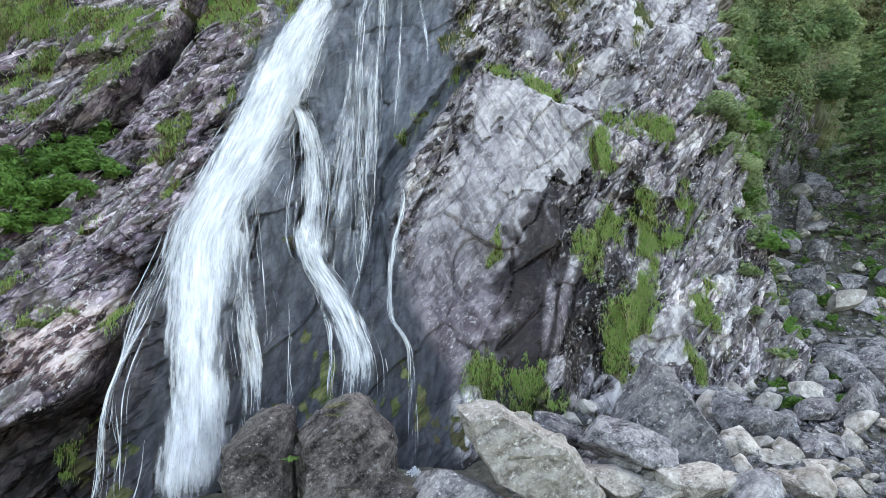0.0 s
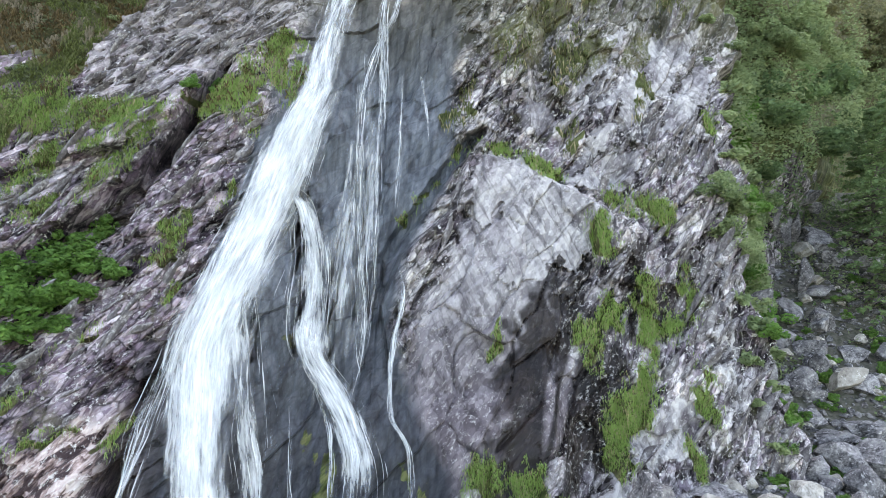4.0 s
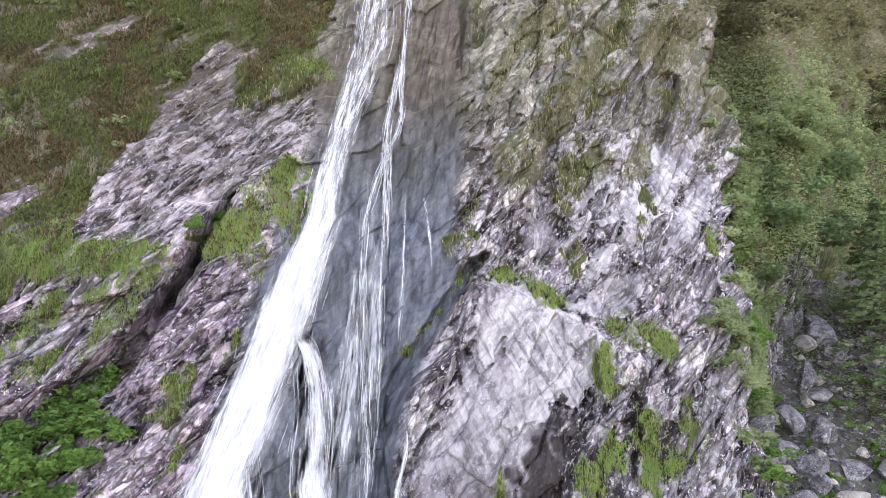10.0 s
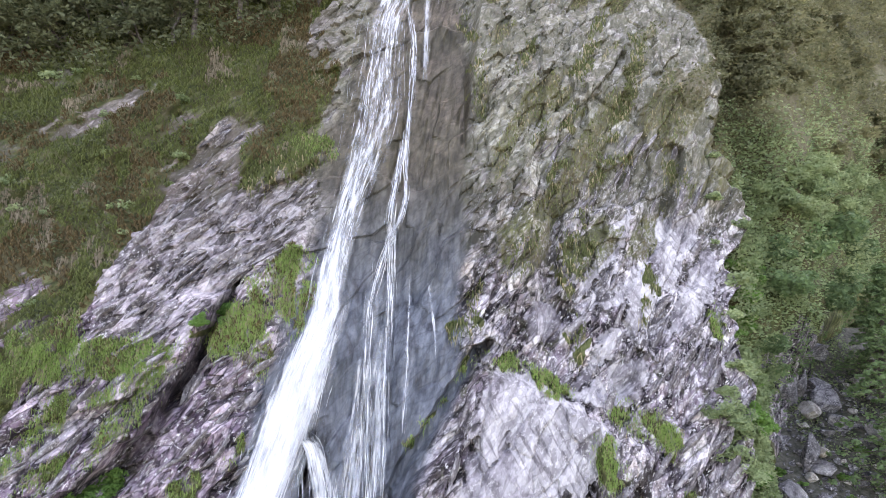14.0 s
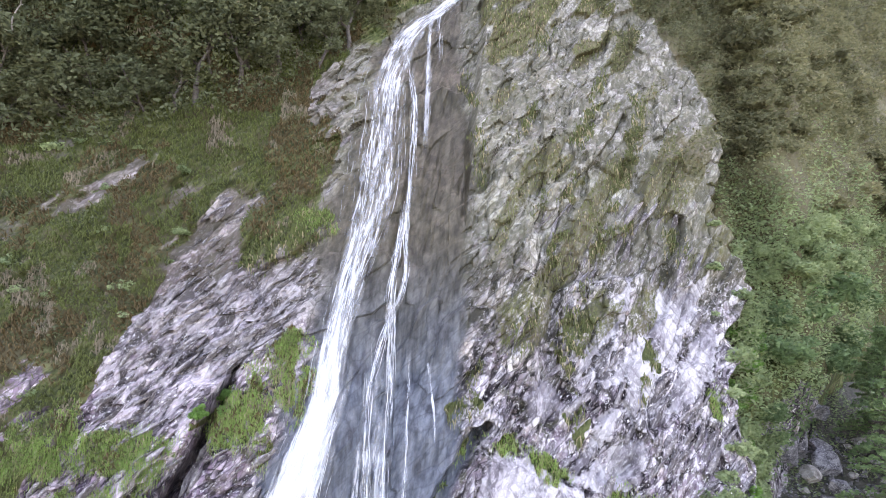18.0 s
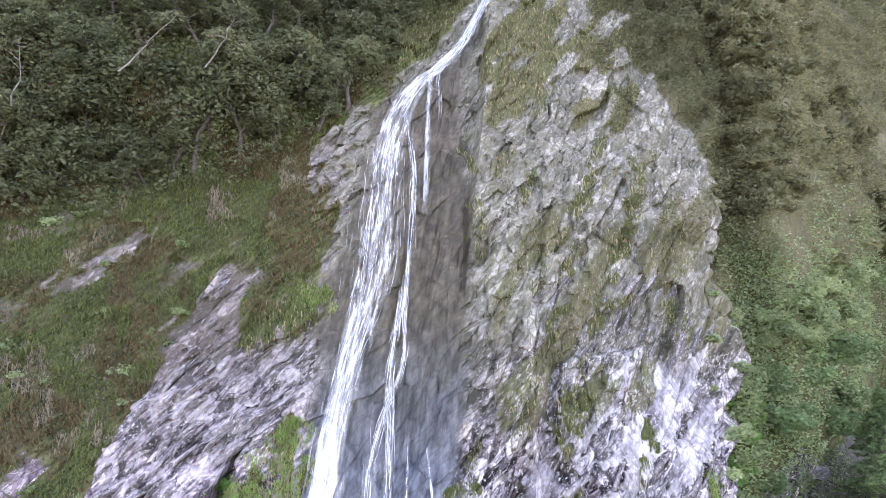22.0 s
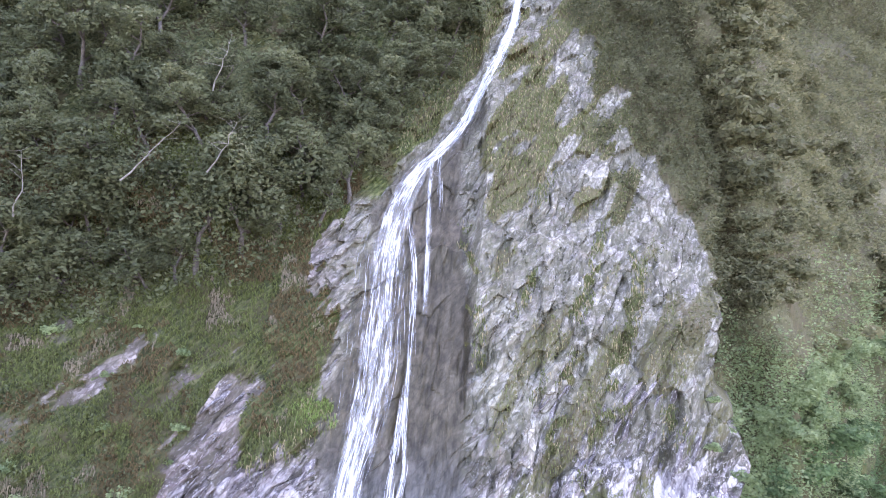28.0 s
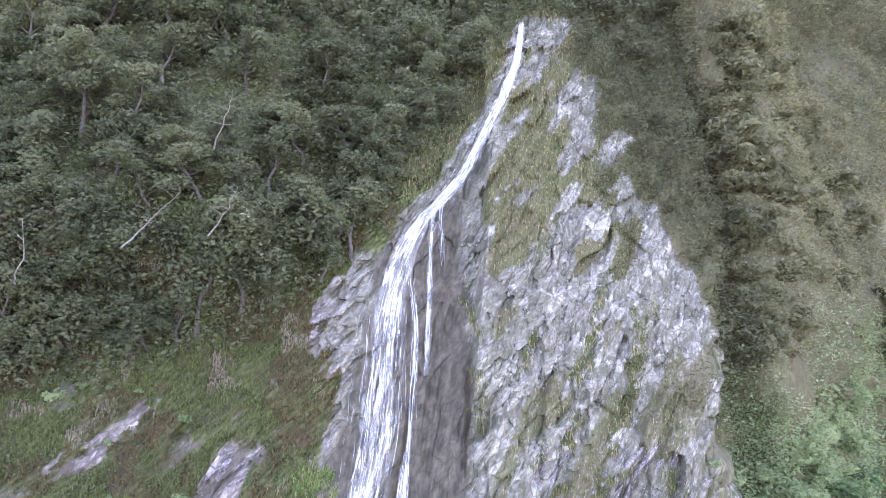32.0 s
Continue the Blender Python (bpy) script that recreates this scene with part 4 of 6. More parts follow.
def sheet_of_water(points, lift=0.2, across=9, seed=1, start=True, end=True):
    """Points (x, z, width, body)."""
    line = along([(*q, 1.0)[:4] for q in points], 0.4)
    us = np.linspace(-0.5, 0.5, across)
    x = line[:, 0:1] + us * line[:, 2:3]
    z = line[:, 1:2] + 0 * us
    y = np.minimum(cliff_y(x, z), cliff_y(x + 0.12, z))
    y = np.minimum(y, np.stack([smoothed(y[:, k], 4) for k in range(across)], 1))
    y = np.stack([smoothed(y[:, k], 2) for k in range(across)], 1) - lift - 0.18 * (1 - (2 * us) ** 2)
    rows = np.stack([x, y, z], 2)
    vs = np.concatenate([[0], np.cumsum(np.hypot(np.diff(line[:, 0]), np.diff(line[:, 1])))]) + seed * 17.3
    edge = np.clip((1 - np.abs(2 * us)) * 1.7, 0, 1) ** 0.8
    fade = np.ones(len(line))
    k = np.arange(len(line))
    if start:
        fade *= np.clip(k / 4, 0, 1)
    if end:
        fade *= np.clip((len(line) - 1 - k) / (5 if len(line) > 60 else 9), 0, 1)
    return rows, us + seed * 5.1, vs, (fade * line[:, 3])[:, None] * edge


def strands_of_water(points, count, seed, thick=(0.05, 0.16), lift=0.35, spread=0.5):
    rng = random.Random(seed)
    line = along(points, 0.3)
    made = []
    for s in range(count):
        n = rng.randint(10, 34)
        if n >= len(line) - 1:
            n = len(line) - 1
        a = rng.randint(0, len(line) - n - 1)
        seg = line[a:a + n + 1]
        off = max(-1.0, min(1.0, rng.gauss(0, 0.5))) * spread
        drift = rng.uniform(-0.12, 0.12)
        t = np.linspace(0, 1, n + 1)
        w = rng.uniform(*thick) * np.sin(np.pi * np.clip(t * 0.9 + 0.08, 0, 1)) ** 0.6
        x = seg[:, 0] + (off + drift * t) * seg[:, 2] + 0.05 * np.sin(t * rng.uniform(4, 12) + rng.uniform(0, 6))
        y = cliff_y(x, seg[:, 1])
        y = smoothed(np.minimum(y, smoothed(y, 3)), 3) - lift - rng.uniform(0, 0.25)
        rows = np.stack([np.stack([x - w / 2, x, x + w / 2], 1), np.stack([y, y - w * 0.4, y], 1), np.stack([seg[:, 1]] * 3, 1)], 2)
        made.append((rows, np.array([-0.5, 0, 0.5]) * 0.3 + s * 1.7, t * n * 0.3 + s * 3.1, np.stack([0.7 + 0 * t] * 3, 1) * np.array([0.35, 1, 0.35])))
    return made


waterfall = tagged(new("waterfall"), "tall white waterfall sliding down dark rock in broken streams", "waterfall")
waterfall.location = (-9, 30, 0)
MAIN = [(8.6, 88, 0.6, 0.9), (8.2, 85.5, 1.1, 1), (7.5, 81, 1.5, 1), (5.5, 75, 1.9, 0.85), (2.7, 69, 1.9, 0.85), (0.2, 64, 2.0, 0.85), (-3.2, 59.8, 2.8, 0.82), (-4.9, 56.2, 3.4, 0.76),
        (-5.8, 51.7, 4.4, 0.72), (-6.0, 45.8, 4.8, 0.66), (-6.1, 41.6, 4.8, 0.7), (-6.5, 38.4, 4.3, 0.72), (-7.4, 34.1, 2.9, 0.78), (-8.1, 29.6, 2.5, 0.86), (-8.2, 26.8, 2.8, 0.9),
        (-9.2, 22.9, 3.7, 1), (-10.2, 18.5, 3.8, 1), (-11.3, 14.3, 4.1, 0.95), (-11.9, 11.3, 4.4, 0.95), (-11.5, 8.1, 2.7, 1), (-11.0, 4.1, 2.6, 0.97), (-10.6, -0.8, 3.0, 0.95)]
LEFT_VEIL = [(-12.6, 12.8, 1.0, 0.7), (-13.2, 10.2, 1.3, 0.6), (-13.5, 8.0, 1.6, 0.5), (-13.7, 4.5, 1.8, 0.42), (-13.4, -0.4, 2.0, 0.4)]
CURTAIN = [(-9.2, 20.4, 1.6, 0.7), (-7.8, 17.8, 2.6, 0.65), (-7.2, 14.0, 2.6, 0.6), (-7.1, 10.2, 2.2, 0.5)]
SECOND = [(-9.6, 20.3, 0.9, 1), (-8.6, 19.5, 1.5, 1), (-8.0, 17.8, 1.9, 0.97), (-7.6, 15.7, 2.1, 0.92), (-7.5, 13.3, 2.2, 0.9), (-7.4, 11.3, 2.1, 0.95), (-6.9, 10.0, 1.9, 0.9), (-5.8, 8.5, 2.3, 1)]
FAN = [(-5.6, 24.0, 0.5, 0.7), (-5.5, 21.5, 1.0, 0.8), (-5.3, 19.5, 1.8, 0.7), (-5.0, 16.5, 2.0, 0.6), (-4.9, 13.8, 1.4, 0.7), (-4.9, 11.0, 1.0, 0.8), (-4.6, 9.0, 0.8, 0.7)]
LOWER_SLIDE = [(-7.6, 13.6, 1.6), (-7.5, 11.8, 1.9), (-7.0, 10.2, 2.0), (-5.9, 8.5, 2.4), (-4.9, 6.8, 2.7), (-4.3, 4.9, 3.0), (-4.6, 1.6, 3.4)]
MID_VEIL = [(-8.4, 22.5, 1.4, 0.5), (-8.3, 18, 1.8, 0.45), (-8.8, 13.5, 2.2, 0.4), (-9.2, 10.5, 2.4, 0.35)]
LOW_VEIL = [(-9.6, 13.0, 1.8, 0.3), (-9.2, 10.4, 2.4, 0.5), (-8.6, 7.0, 2.6, 0.6), (-8.6, 3, 2.4, 0.4)]
WIDE_VEIL = [(-5.4, 29, 2.0, 0.6), (-5.4, 24, 3.2, 0.75), (-5.6, 18, 4.6, 0.85), (-5.9, 13, 4.8, 0.8), (-5.8, 9, 4.2, 0.6), (-5.6, 5, 3.4, 0.4), (-5.4, 2, 3.0, 0.3)]
INNER = [(-10.8, 16.0, 1.2, 0.5), (-10.6, 12.8, 1.6, 0.8), (-9.9, 8.8, 1.4, 0.85), (-9.3, 5.5, 1.2, 0.9), (-8.9, 0.6, 1.0, 0.9)]
part("stream", flow_mesh("stream", [sheet_of_water([(x + 0.15, z, w * 1.25, b) for x, z, w, b in MAIN], 0.2, 21, 1)], WATER_THIN), waterfall)
part("stream", flow_mesh("stream", [sheet_of_water([(x, z, w * 1.05, b) for x, z, w, b in MAIN], 0.3, 17, 2)], WATER), waterfall)
part("stream", flow_mesh("stream", [sheet_of_water([(x + 0.08, z, w * 0.72, b * 0.97) for x, z, w, b in MAIN], 0.5, 13, 3)], WATER), waterfall)
part("foam", flow_mesh("foam", strands_of_water([q[:3] for q in MAIN], 280, 100, (0.03, 0.10), 0.5, 0.55), STRAND), waterfall, "bright threads of foam")
for k, (run, count, mat) in enumerate([(LEFT_VEIL, 80, WATER_THIN), (CURTAIN, 26, WATER_THIN), (LOWER_SLIDE, 40, WATER), (INNER, 26, WATER), (MID_VEIL, 24, WATER_THIN), (LOW_VEIL, 20, WATER_THIN), (WIDE_VEIL, 30, WATER_THIN), (SECOND, 50, WATER), (FAN, 36, WATER_THIN)]):
    part("stream", flow_mesh("stream", [sheet_of_water(run, 0.22, 11, k + 41)], mat), waterfall)
    part("foam", flow_mesh("foam", strands_of_water([q[:3] for q in run], count, 200 + k, (0.03, 0.10), 0.3), STRAND if k in (0, 2, 3, 7, 8) else WATER_THIN), waterfall, "bright threads of foam")
THREADS = [
    ([(-5.6, 30, 0.6), (-5.6, 28.3, 0.7), (-5.5, 22.5, 0.5), (-5.0, 15.8, 0.4), (-4.6, 11, 0.35), (-5.2, 7.6, 0.5)], 16),
    ([(-4.2, 30, 0.3), (-4.4, 24, 0.4), (-4.2, 17.7, 0.35), (-4.3, 13, 0.35), (-4.7, 9, 0.5)], 12),
    ([(-5.7, 20.8, 0.8), (-6.0, 17, 1.4), (-6.2, 13, 1.6), (-6.0, 10, 1.4)], 16),
    ([(-4.6, 24, 1.0), (-4.8, 18, 1.6), (-4.6, 12, 1.6)], 14),
    ([(-3.2, 16.2, 0.15), (-2.3, 14.1, 0.2), (-2.7, 11.4, 0.25), (-2.9, 9.2, 0.15), (-2.7, 7.4, 0.2), (-1.8, 6, 0.25), (-1.6, 3.5, 0.4), (-1.55, 0.3, 0.5)], 22),
    ([(-4.4, 55.3, 0.4), (-3.4, 48.9, 0.5), (-3.6, 39.3, 0.6), (-3.5, 34.1, 0.6), (-4.6, 31.0, 0.7), (-5.5, 27, 0.7), (-5.5, 23.1, 0.7)], 44),
    ([(-3.6, 40.7, 0.8), (-4.0, 37.1, 0.6), (-4.4, 33, 0.7), (-4.3, 28, 0.8), (-4.3, 23, 0.9)], 30),
    ([(-2.2, 62, 0.5), (-2.4, 57, 0.8), (-2.3, 50, 0.8), (-2.4, 43, 0.8)], 12),
    ([(-1.2, 64, 0.4), (-1.5, 60, 0.5), (-1.2, 55, 0.5)], 6),
    ([(-7.9, 8.2, 0.2), (-7.8, 5.8, 0.2), (-7.4, 2.4, 0.2)], 4),
    ([(-6.9, 9.2, 0.3), (-5.9, 6.2, 0.3), (-5.7, 3.5, 0.3)], 6),
    ([(-3.0, 29, 0.2), (-2.9, 24, 0.25), (-3.0, 19, 0.3)], 5),
    ([(-1.6, 28.5, 0.15), (-1.2, 26, 0.15), (-1.0, 23.6, 0.15)], 3),
]
for k, (run, count) in enumerate(THREADS):
    part("thread", flow_mesh("thread", ([sheet_of_water(run, 0.15, 7, k + 61)] if k in (2, 3, 7) else []) + strands_of_water(run, count * 2, 300 + k, (0.06, 0.15), 0.4), WATER_THIN if k in (2, 3, 7) else STRAND), waterfall, "thin trickle of white water")

pool_m, pool_s, pool_n, pool_l = material("pool water")
pool_s.inputs["Base Color"].default_value = (0.035, 0.045, 0.05, 1)
pool_s.inputs["Roughness"].default_value = 0.12
pool_wave = grain(pool_n, pool_l, 2.2, 4, 0.6)
pool_bump = pool_n("ShaderNodeBump", Strength=0.5, Distance=0.08)
pool_l(pool_wave.outputs["Fac"], pool_bump.inputs["Height"])
pool_l(pool_bump.outputs["Normal"], pool_s.inputs["Normal"])
ring = [(-3 + 13 * math.cos(a) + 0.6 * math.sin(5 * a), 28.5 + 6 * math.sin(a) + 0.4 * math.cos(7 * a), 0.15) for a in np.linspace(0, 2 * math.pi, 64, endpoint=False)]
tagged(new("pool", mesh_from("pool", ring, [tuple(range(64))], pool_m)), "dark plunge pool at the foot of the falls", "water", kind="structure")

# the splash where the right-hand trickle meets the pool
drops = random.Random(9)
splash_v, splash_f = [], []
for k in range(700):
    a, q = drops.uniform(0, 6.28), abs(drops.gauss(0, 0.33))
    x, y, z, w = -1.35 + q * math.cos(a) * 1.2, 31.4 + q * math.sin(a), 0.2 + max(0, 0.5 - q) * drops.random() ** 1.6, drops.uniform(0.012, 0.03)
    n = len(splash_v)
    splash_v += [(x, y, z - w), (x + w, y, z), (x, y - w, z), (x - w, y, z), (x, y + w, z), (x, y, z + w * 1.6)]
    splash_f += [(n, n + 2, n + 1), (n, n + 3, n + 2), (n, n + 4, n + 3), (n, n + 1, n + 4), (n + 5, n + 1, n + 2), (n + 5, n + 2, n + 3), (n + 5, n + 3, n + 4), (n + 5, n + 4, n + 1)]
spray_m, spray_s, spray_n, spray_l = material("splash")
spray_s.inputs["Base Color"].default_value = (0.86, 0.90, 0.93, 1)
spray_s.inputs["Roughness"].default_value = 0.5
tagged(part("splash", mesh_from("splash", splash_v, splash_f, spray_m), waterfall), "white splash on the pool", kind="stuff")


# ---- boulders ----
def boulder_mesh(name, size, seed, mat, cuts=11, detail=3, rough_by=0.035, keep=0.62):
    """An angular block: a ball cut flat by planes, worn at the edges."""
    rng = random.Random(seed)
    bm = bmesh.new()
    bmesh.ops.create_icosphere(bm, subdivisions=detail, radius=1.0)
    co = np.array([v.co[:] for v in bm.verts])
    for k in range(cuts):
        n = np.array([rng.gauss(0, 1), rng.gauss(0, 1), rng.gauss(0, 0.8)])
        n /= np.linalg.norm(n)
        d = rng.uniform(keep - 0.18, keep + 0.14)
        over = np.clip(co @ n - d, 0, None)
        co -= over[:, None] * n * 0.985
    r = rough(co[:, 0] * 2.2 + seed, co[:, 2] * 2.2 + co[:, 1] * 1.7, seed, 4)
    co += co * (rough_by * r)[:, None] + np.stack([rough(co[:, 1] * 7 + seed, co[:, 2] * 7, seed + 5, 2)] * 3, 1) * rough_by * 0.35
    co = co / np.abs(co).max(0) * np.array(size) / 2
    for v, c in zip(bm.verts, co):
        v.co = c
    mesh = bpy.data.meshes.new(name)
    bm.to_mesh(mesh)
    bm.free()
    mesh.materials.append(mat)
    return mesh


def boulder(label, size, at, turn, seed, mat, cuts=16, detail=4, group="boulders before the falls", keep=0.56):
    ob = new("boulder", boulder_mesh("boulder", size, seed, mat, cuts, detail, 0.03, keep))
    ob.matrix_world = pose(*at, *turn)
    return tagged(ob, label, "boulder", group)


def block(label, outline, front, depth, mat, seed, inset=0.72, lean=0.0):
    """A big block from its outline (x, z), cut back towards its front and its back."""
    o = np.array(outline)
    mid = o.mean(0)
    bm = bmesh.new()
    for y, k in ((front, inset), (front + 0.28 * depth, 1.0), (front + 0.7 * depth, 0.96), (front + depth, 0.7)):
        for x, z in mid + (o - mid) * k:
            bm.verts.new((x, y + lean * (z - mid[1]), z))
    hull = bmesh.ops.convex_hull(bm, input=bm.verts)
    bmesh.ops.delete(bm, geom=list({g for g in hull["geom_interior"] + hull["geom_unused"] if isinstance(g, bmesh.types.BMVert)}), context="VERTS")
    bmesh.ops.triangulate(bm, faces=bm.faces)
    for k in range(4):
        bmesh.ops.subdivide_edges(bm, edges=[e for e in bm.edges if e.calc_length() > 0.32], cuts=1)
        bmesh.ops.triangulate(bm, faces=bm.faces)
    bm.normal_update()
    co, no = np.array([v.co[:] for v in bm.verts]), np.array([v.normal[:] for v in bm.verts])
    chip, _ = facets((co[:, 0] + 0.6 * co[:, 2] + seed) / 1.3, (co[:, 2] - 0.5 * co[:, 0] + co[:, 1] * 0.7) / 0.8, seed, 1.6, 16)
    d = 0.16 * chip + 0.07 * rough(co[:, 0] * 1.7 + co[:, 1], co[:, 2] * 1.7, seed, 4)
    for v, c in zip(bm.verts, co + no * d[:, None]):
        v.co = c
    base = Vector((mid[0], front + depth / 2, o[:, 1].min()))
    bmesh.ops.translate(bm, verts=bm.verts, vec=-base)
    mesh = bpy.data.meshes.new("boulder")
    bm.to_mesh(mesh)
    bm.free()
    mesh.materials.append(mat)
    ob = new("boulder", mesh)
    ob.location = base
    return tagged(ob, label, "boulder", "boulders before the falls")


block("tall dark boulder split by a crack from its neighbour", [(-8.6, -0.4), (-8.45, 3.4), (-7.6, 4.3), (-6.4, 5.0), (-5.85, 4.75), (-5.72, 2.5), (-5.8, -0.4)], 24.2, 3.2, STONE_DARK, 3)
block("broad dark boulder with moss on its crown below the falls", [(-5.55, -0.4), (-5.6, 3.9), (-4.7, 4.85), (-3.75, 5.3), (-3.0, 5.05), (-1.97, 3.9), (-1.76, 2.4), (-1.9, -0.4)], 24.3, 3.4, STONE_DARK, 5)
block("long pale slab leaning down towards the scree", [(0.6, 5.1), (2.0, 5.3), (3.4, 4.4), (4.7, 3.75), (5.95, 2.2), (6.0, 1.4), (3.7, 1.5), (2.0, 2.5), (0.95, 3.8)], 23.6, 2.6, STONE_PALE, 11, 0.85)
block("big grey pyramid-shaped boulder with lichen spots", [(7.5, 0.6), (7.6, 3.2), (9.4, 5.95), (10.1, 5.7), (11.6, 3.4), (13.1, 0.6)], 27.2, 4.6, STONE, 17, 0.8, 0.25)
boulder("low dark boulder wedged among others at the pool", (3.2, 2.6, 2.4), (-1.9, 24.8, 1.5), (0, 10, 30), 8, STONE_DARK)
boulder("low grey boulder beneath the pale slab", (4.4, 2.8, 2.6), (0.5, 24.2, 1.6), (5, 10, 20), 13, STONE)
boulder("flat grey boulder with a dark underside", (3.9, 2.8, 1.9), (7.6, 27.0, 3.1), (4, 14, -10), 19, STONE)
boulder("flat pale boulder on the scree", (3.6, 2.4, 1.5), (6.6, 25.6, 2.0), (0, 16, 5), 23, STONE_PALE)
boulder("grey block at the mouth of the gully", (4.2, 3.4, 3.6), (18.3, 38.8, 3.7), (0, 4, 10), 29, STONE)
boulder("broad grey boulder on the scree", (4.3, 3.2, 3.0), (14.8, 31.6, 2.3), (0, 4, -12), 31, STONE)
boulder("pale boulder among the stones", (3.2, 2.2, 1.6), (9.8, 25.4, 1.9), (0, 8, 12), 37, STONE_PALE)
boulder("grey boulder leaning on the scree", (2.8, 2.4, 2.9), (20.4, 32.2, 2.9), (0, -12, 20), 41, STONE)
boulder("grey boulder at the foot of the buttress", (2.6, 2.2, 1.6), (5.0, 29.8, 2.7), (0, 15, 0), 43, STONE)
boulder("rounded grey boulder in the gully", (3.2, 2.6, 2.2), (25.0, 38.2, 4.2), (0, 0, 15), 47, STONE)
boulder("grey boulder among ferns in the gully", (2.4, 2.0, 1.8), (26.7, 47.0, 8.2), (0, 0, 40), 53, STONE)

# the larger blocks that lie in and beside the gully: place, foot, width and height
GULLY = [(15.3, 35.1, 2.6, 3.6, 1.0), (19.6, 34.9, 2.6, 2.5, 1.0), (24.1, 40.6, 3.6, 2.1, 1.5), (21.3, 37.5, 3.0, 1.4, 1.6), (23.8, 37.8, 3.0, 3.1, 2.0), (23.2, 35.4, 2.7, 2.1, 1.6),
         (18.9, 32.6, 2.4, 2.2, 0.9), (16.9, 32.3, 2.2, 1.7, 0.7), (16.4, 29.3, 2.0, 1.5, 1.0), (27.0, 42.0, 4.5, 2.9, 0.9), (24.2, 42.6, 4.8, 1.8, 0.9), (19.8, 38.1, 5.3, 1.6, 0.7)]
GULLY_HIGH = [(27.1, 48.7, 8.5, 2.4, 1.4), (24.6, 44.9, 6.1, 2.1, 2.0), (23.0, 44.8, 6.2, 1.6, 1.1), (25.0, 44.5, 5.8, 1.7, 1.3), (30.2, 48.0, 8.1, 3.0, 1.4), (28.9, 45.0, 6.4, 2.0, 1.3),
              (29.2, 50.8, 10.0, 2.3, 1.8), (30.1, 55.0, 12.4, 1.2, 3.2), (35.4, 60.8, 16.0, 3.0, 1.9), (35.0, 58.7, 14.8, 2.5, 1.7), (27.4, 41.3, 4.0, 1.8, 1.4)]
RIBS = [(21.6, 44.6, 9.4, 2.4, 5.2), (32.1, 62.0, 16.4, 2.6, 4.2), (27.2, 57.0, 23.2, 1.5, 3.2), (28.2, 58.0, 21.2, 1.4, 3.0), (29.9, 59.6, 19.0, 1.8, 3.2), (31.2, 61.0, 16.6, 2.2, 3.0),
        (33.0, 62.0, 17.4, 1.8, 2.6), (28.9, 57.2, 11.4, 2.4, 3.4), (20.4, 42.0, 6.4, 1.8, 4.0)]
BANK = [(34.8, 63.0, 21.0, 2.4, 1.2), (36.6, 65.4, 20.2, 1.8, 1.0), (39.2, 69.9, 19.6, 3.0, 1.4), (41.0, 71.0, 18.2, 2.6, 1.3), (37.8, 67.5, 17.6, 2.2, 1.2), (43.8, 74.5, 21.0, 2.6, 1.4), (35.6, 63.0, 17.2, 2.0, 1.3)]
PALE_FRONT = [(8.7, 25.2, 1.3, 2.6, 0.9), (11.0, 25.4, 1.4, 1.3, 0.8), (12.3, 25.3, 1.3, 2.0, 1.0), (14.3, 25.6, 1.2, 2.5, 0.9), (16.0, 25.9, 1.2, 1.4, 0.6), (17.0, 25.8, 1.2, 1.0, 0.7),
              (14.3, 27.9, 1.7, 1.9, 0.6), (16.2, 27.2, 1.6, 2.1, 0.7)]
brng = random.Random(5)
for spots, mat, label, group in ((GULLY, STONE, "lichen-spotted grey boulder at the mouth of the gully", "boulders of the gully"), (GULLY_HIGH, STONE, "grey boulder among ferns up the gully", "boulders of the gully"),
                                 (RIBS, STONE, "upright rib of grey rock beside the gully", "rock ribs"), (BANK, STONE, "grey stone sticking out of the earth bank", "stones of the bank"), (PALE_FRONT, STONE_PALE, "flat cream-coloured boulder on the scree", "pale boulders")):
    for x, y, z, w, h in spots:
        boulder(label, (1.15 * w, 0.9 * max(w, 0.6 * h), 1.35 * h), (x, y + 0.3 * w, z + 0.40 * h), (brng.uniform(-6, 6), brng.uniform(-10, 10), brng.uniform(-25, 25)), brng.randint(300, 999), mat, 15, 3, group)

# the loose stones of the gully, of six shapes
SHAPES = [boulder_mesh("boulder", (1.0, 0.85, 0.62), 200 + k, STONE if k % 3 else STONE_PALE, 15, 3, 0.03, 0.55) for k in range(6)]
rng = random.Random(12)
placed = []
tries = 0
while len(placed) < 296 and tries < 12000:
    tries += 1
    y = 23.6 + 42 * rng.random() ** 1.35
    x = rng.uniform(4.0, 17 + (y - 22) * 0.75)
    s = rng.choice((0.6, 0.8, 1.1, 1.4, 1.9, 2.6)) * (0.8 + 0.4 * rng.random())
    if x < 16 + 0.05 * y and y > 24 + 0.9 * (x + 6) * 0.62 + 3:
        continue
    if any((x - a) ** 2 + (y - b) ** 2 < (0.36 * (s + c)) ** 2 for a, b, c in placed):
        continue
    placed.append((x, y, s))
    ob = new("boulder", rng.choice(SHAPES))
    ob.matrix_world = pose(x, y, float(ground_z(np.array([x]), np.array([y]))[0]) + 0.16 * s, rng.uniform(-14, 14), rng.uniform(-14, 14), rng.uniform(0, 360)) @ Matrix.Diagonal((s, s, s * rng.uniform(0.8, 1.3), 1))
    tagged(ob, "weathered grey boulder lying loose in the gully", "boulder", "boulders of the scree")

# the smaller stones between them, too many to tell apart
pebble_v, pebble_f = [], []
ico = bmesh.new()
bmesh.ops.create_icosphere(ico, subdivisions=1, radius=0.5)
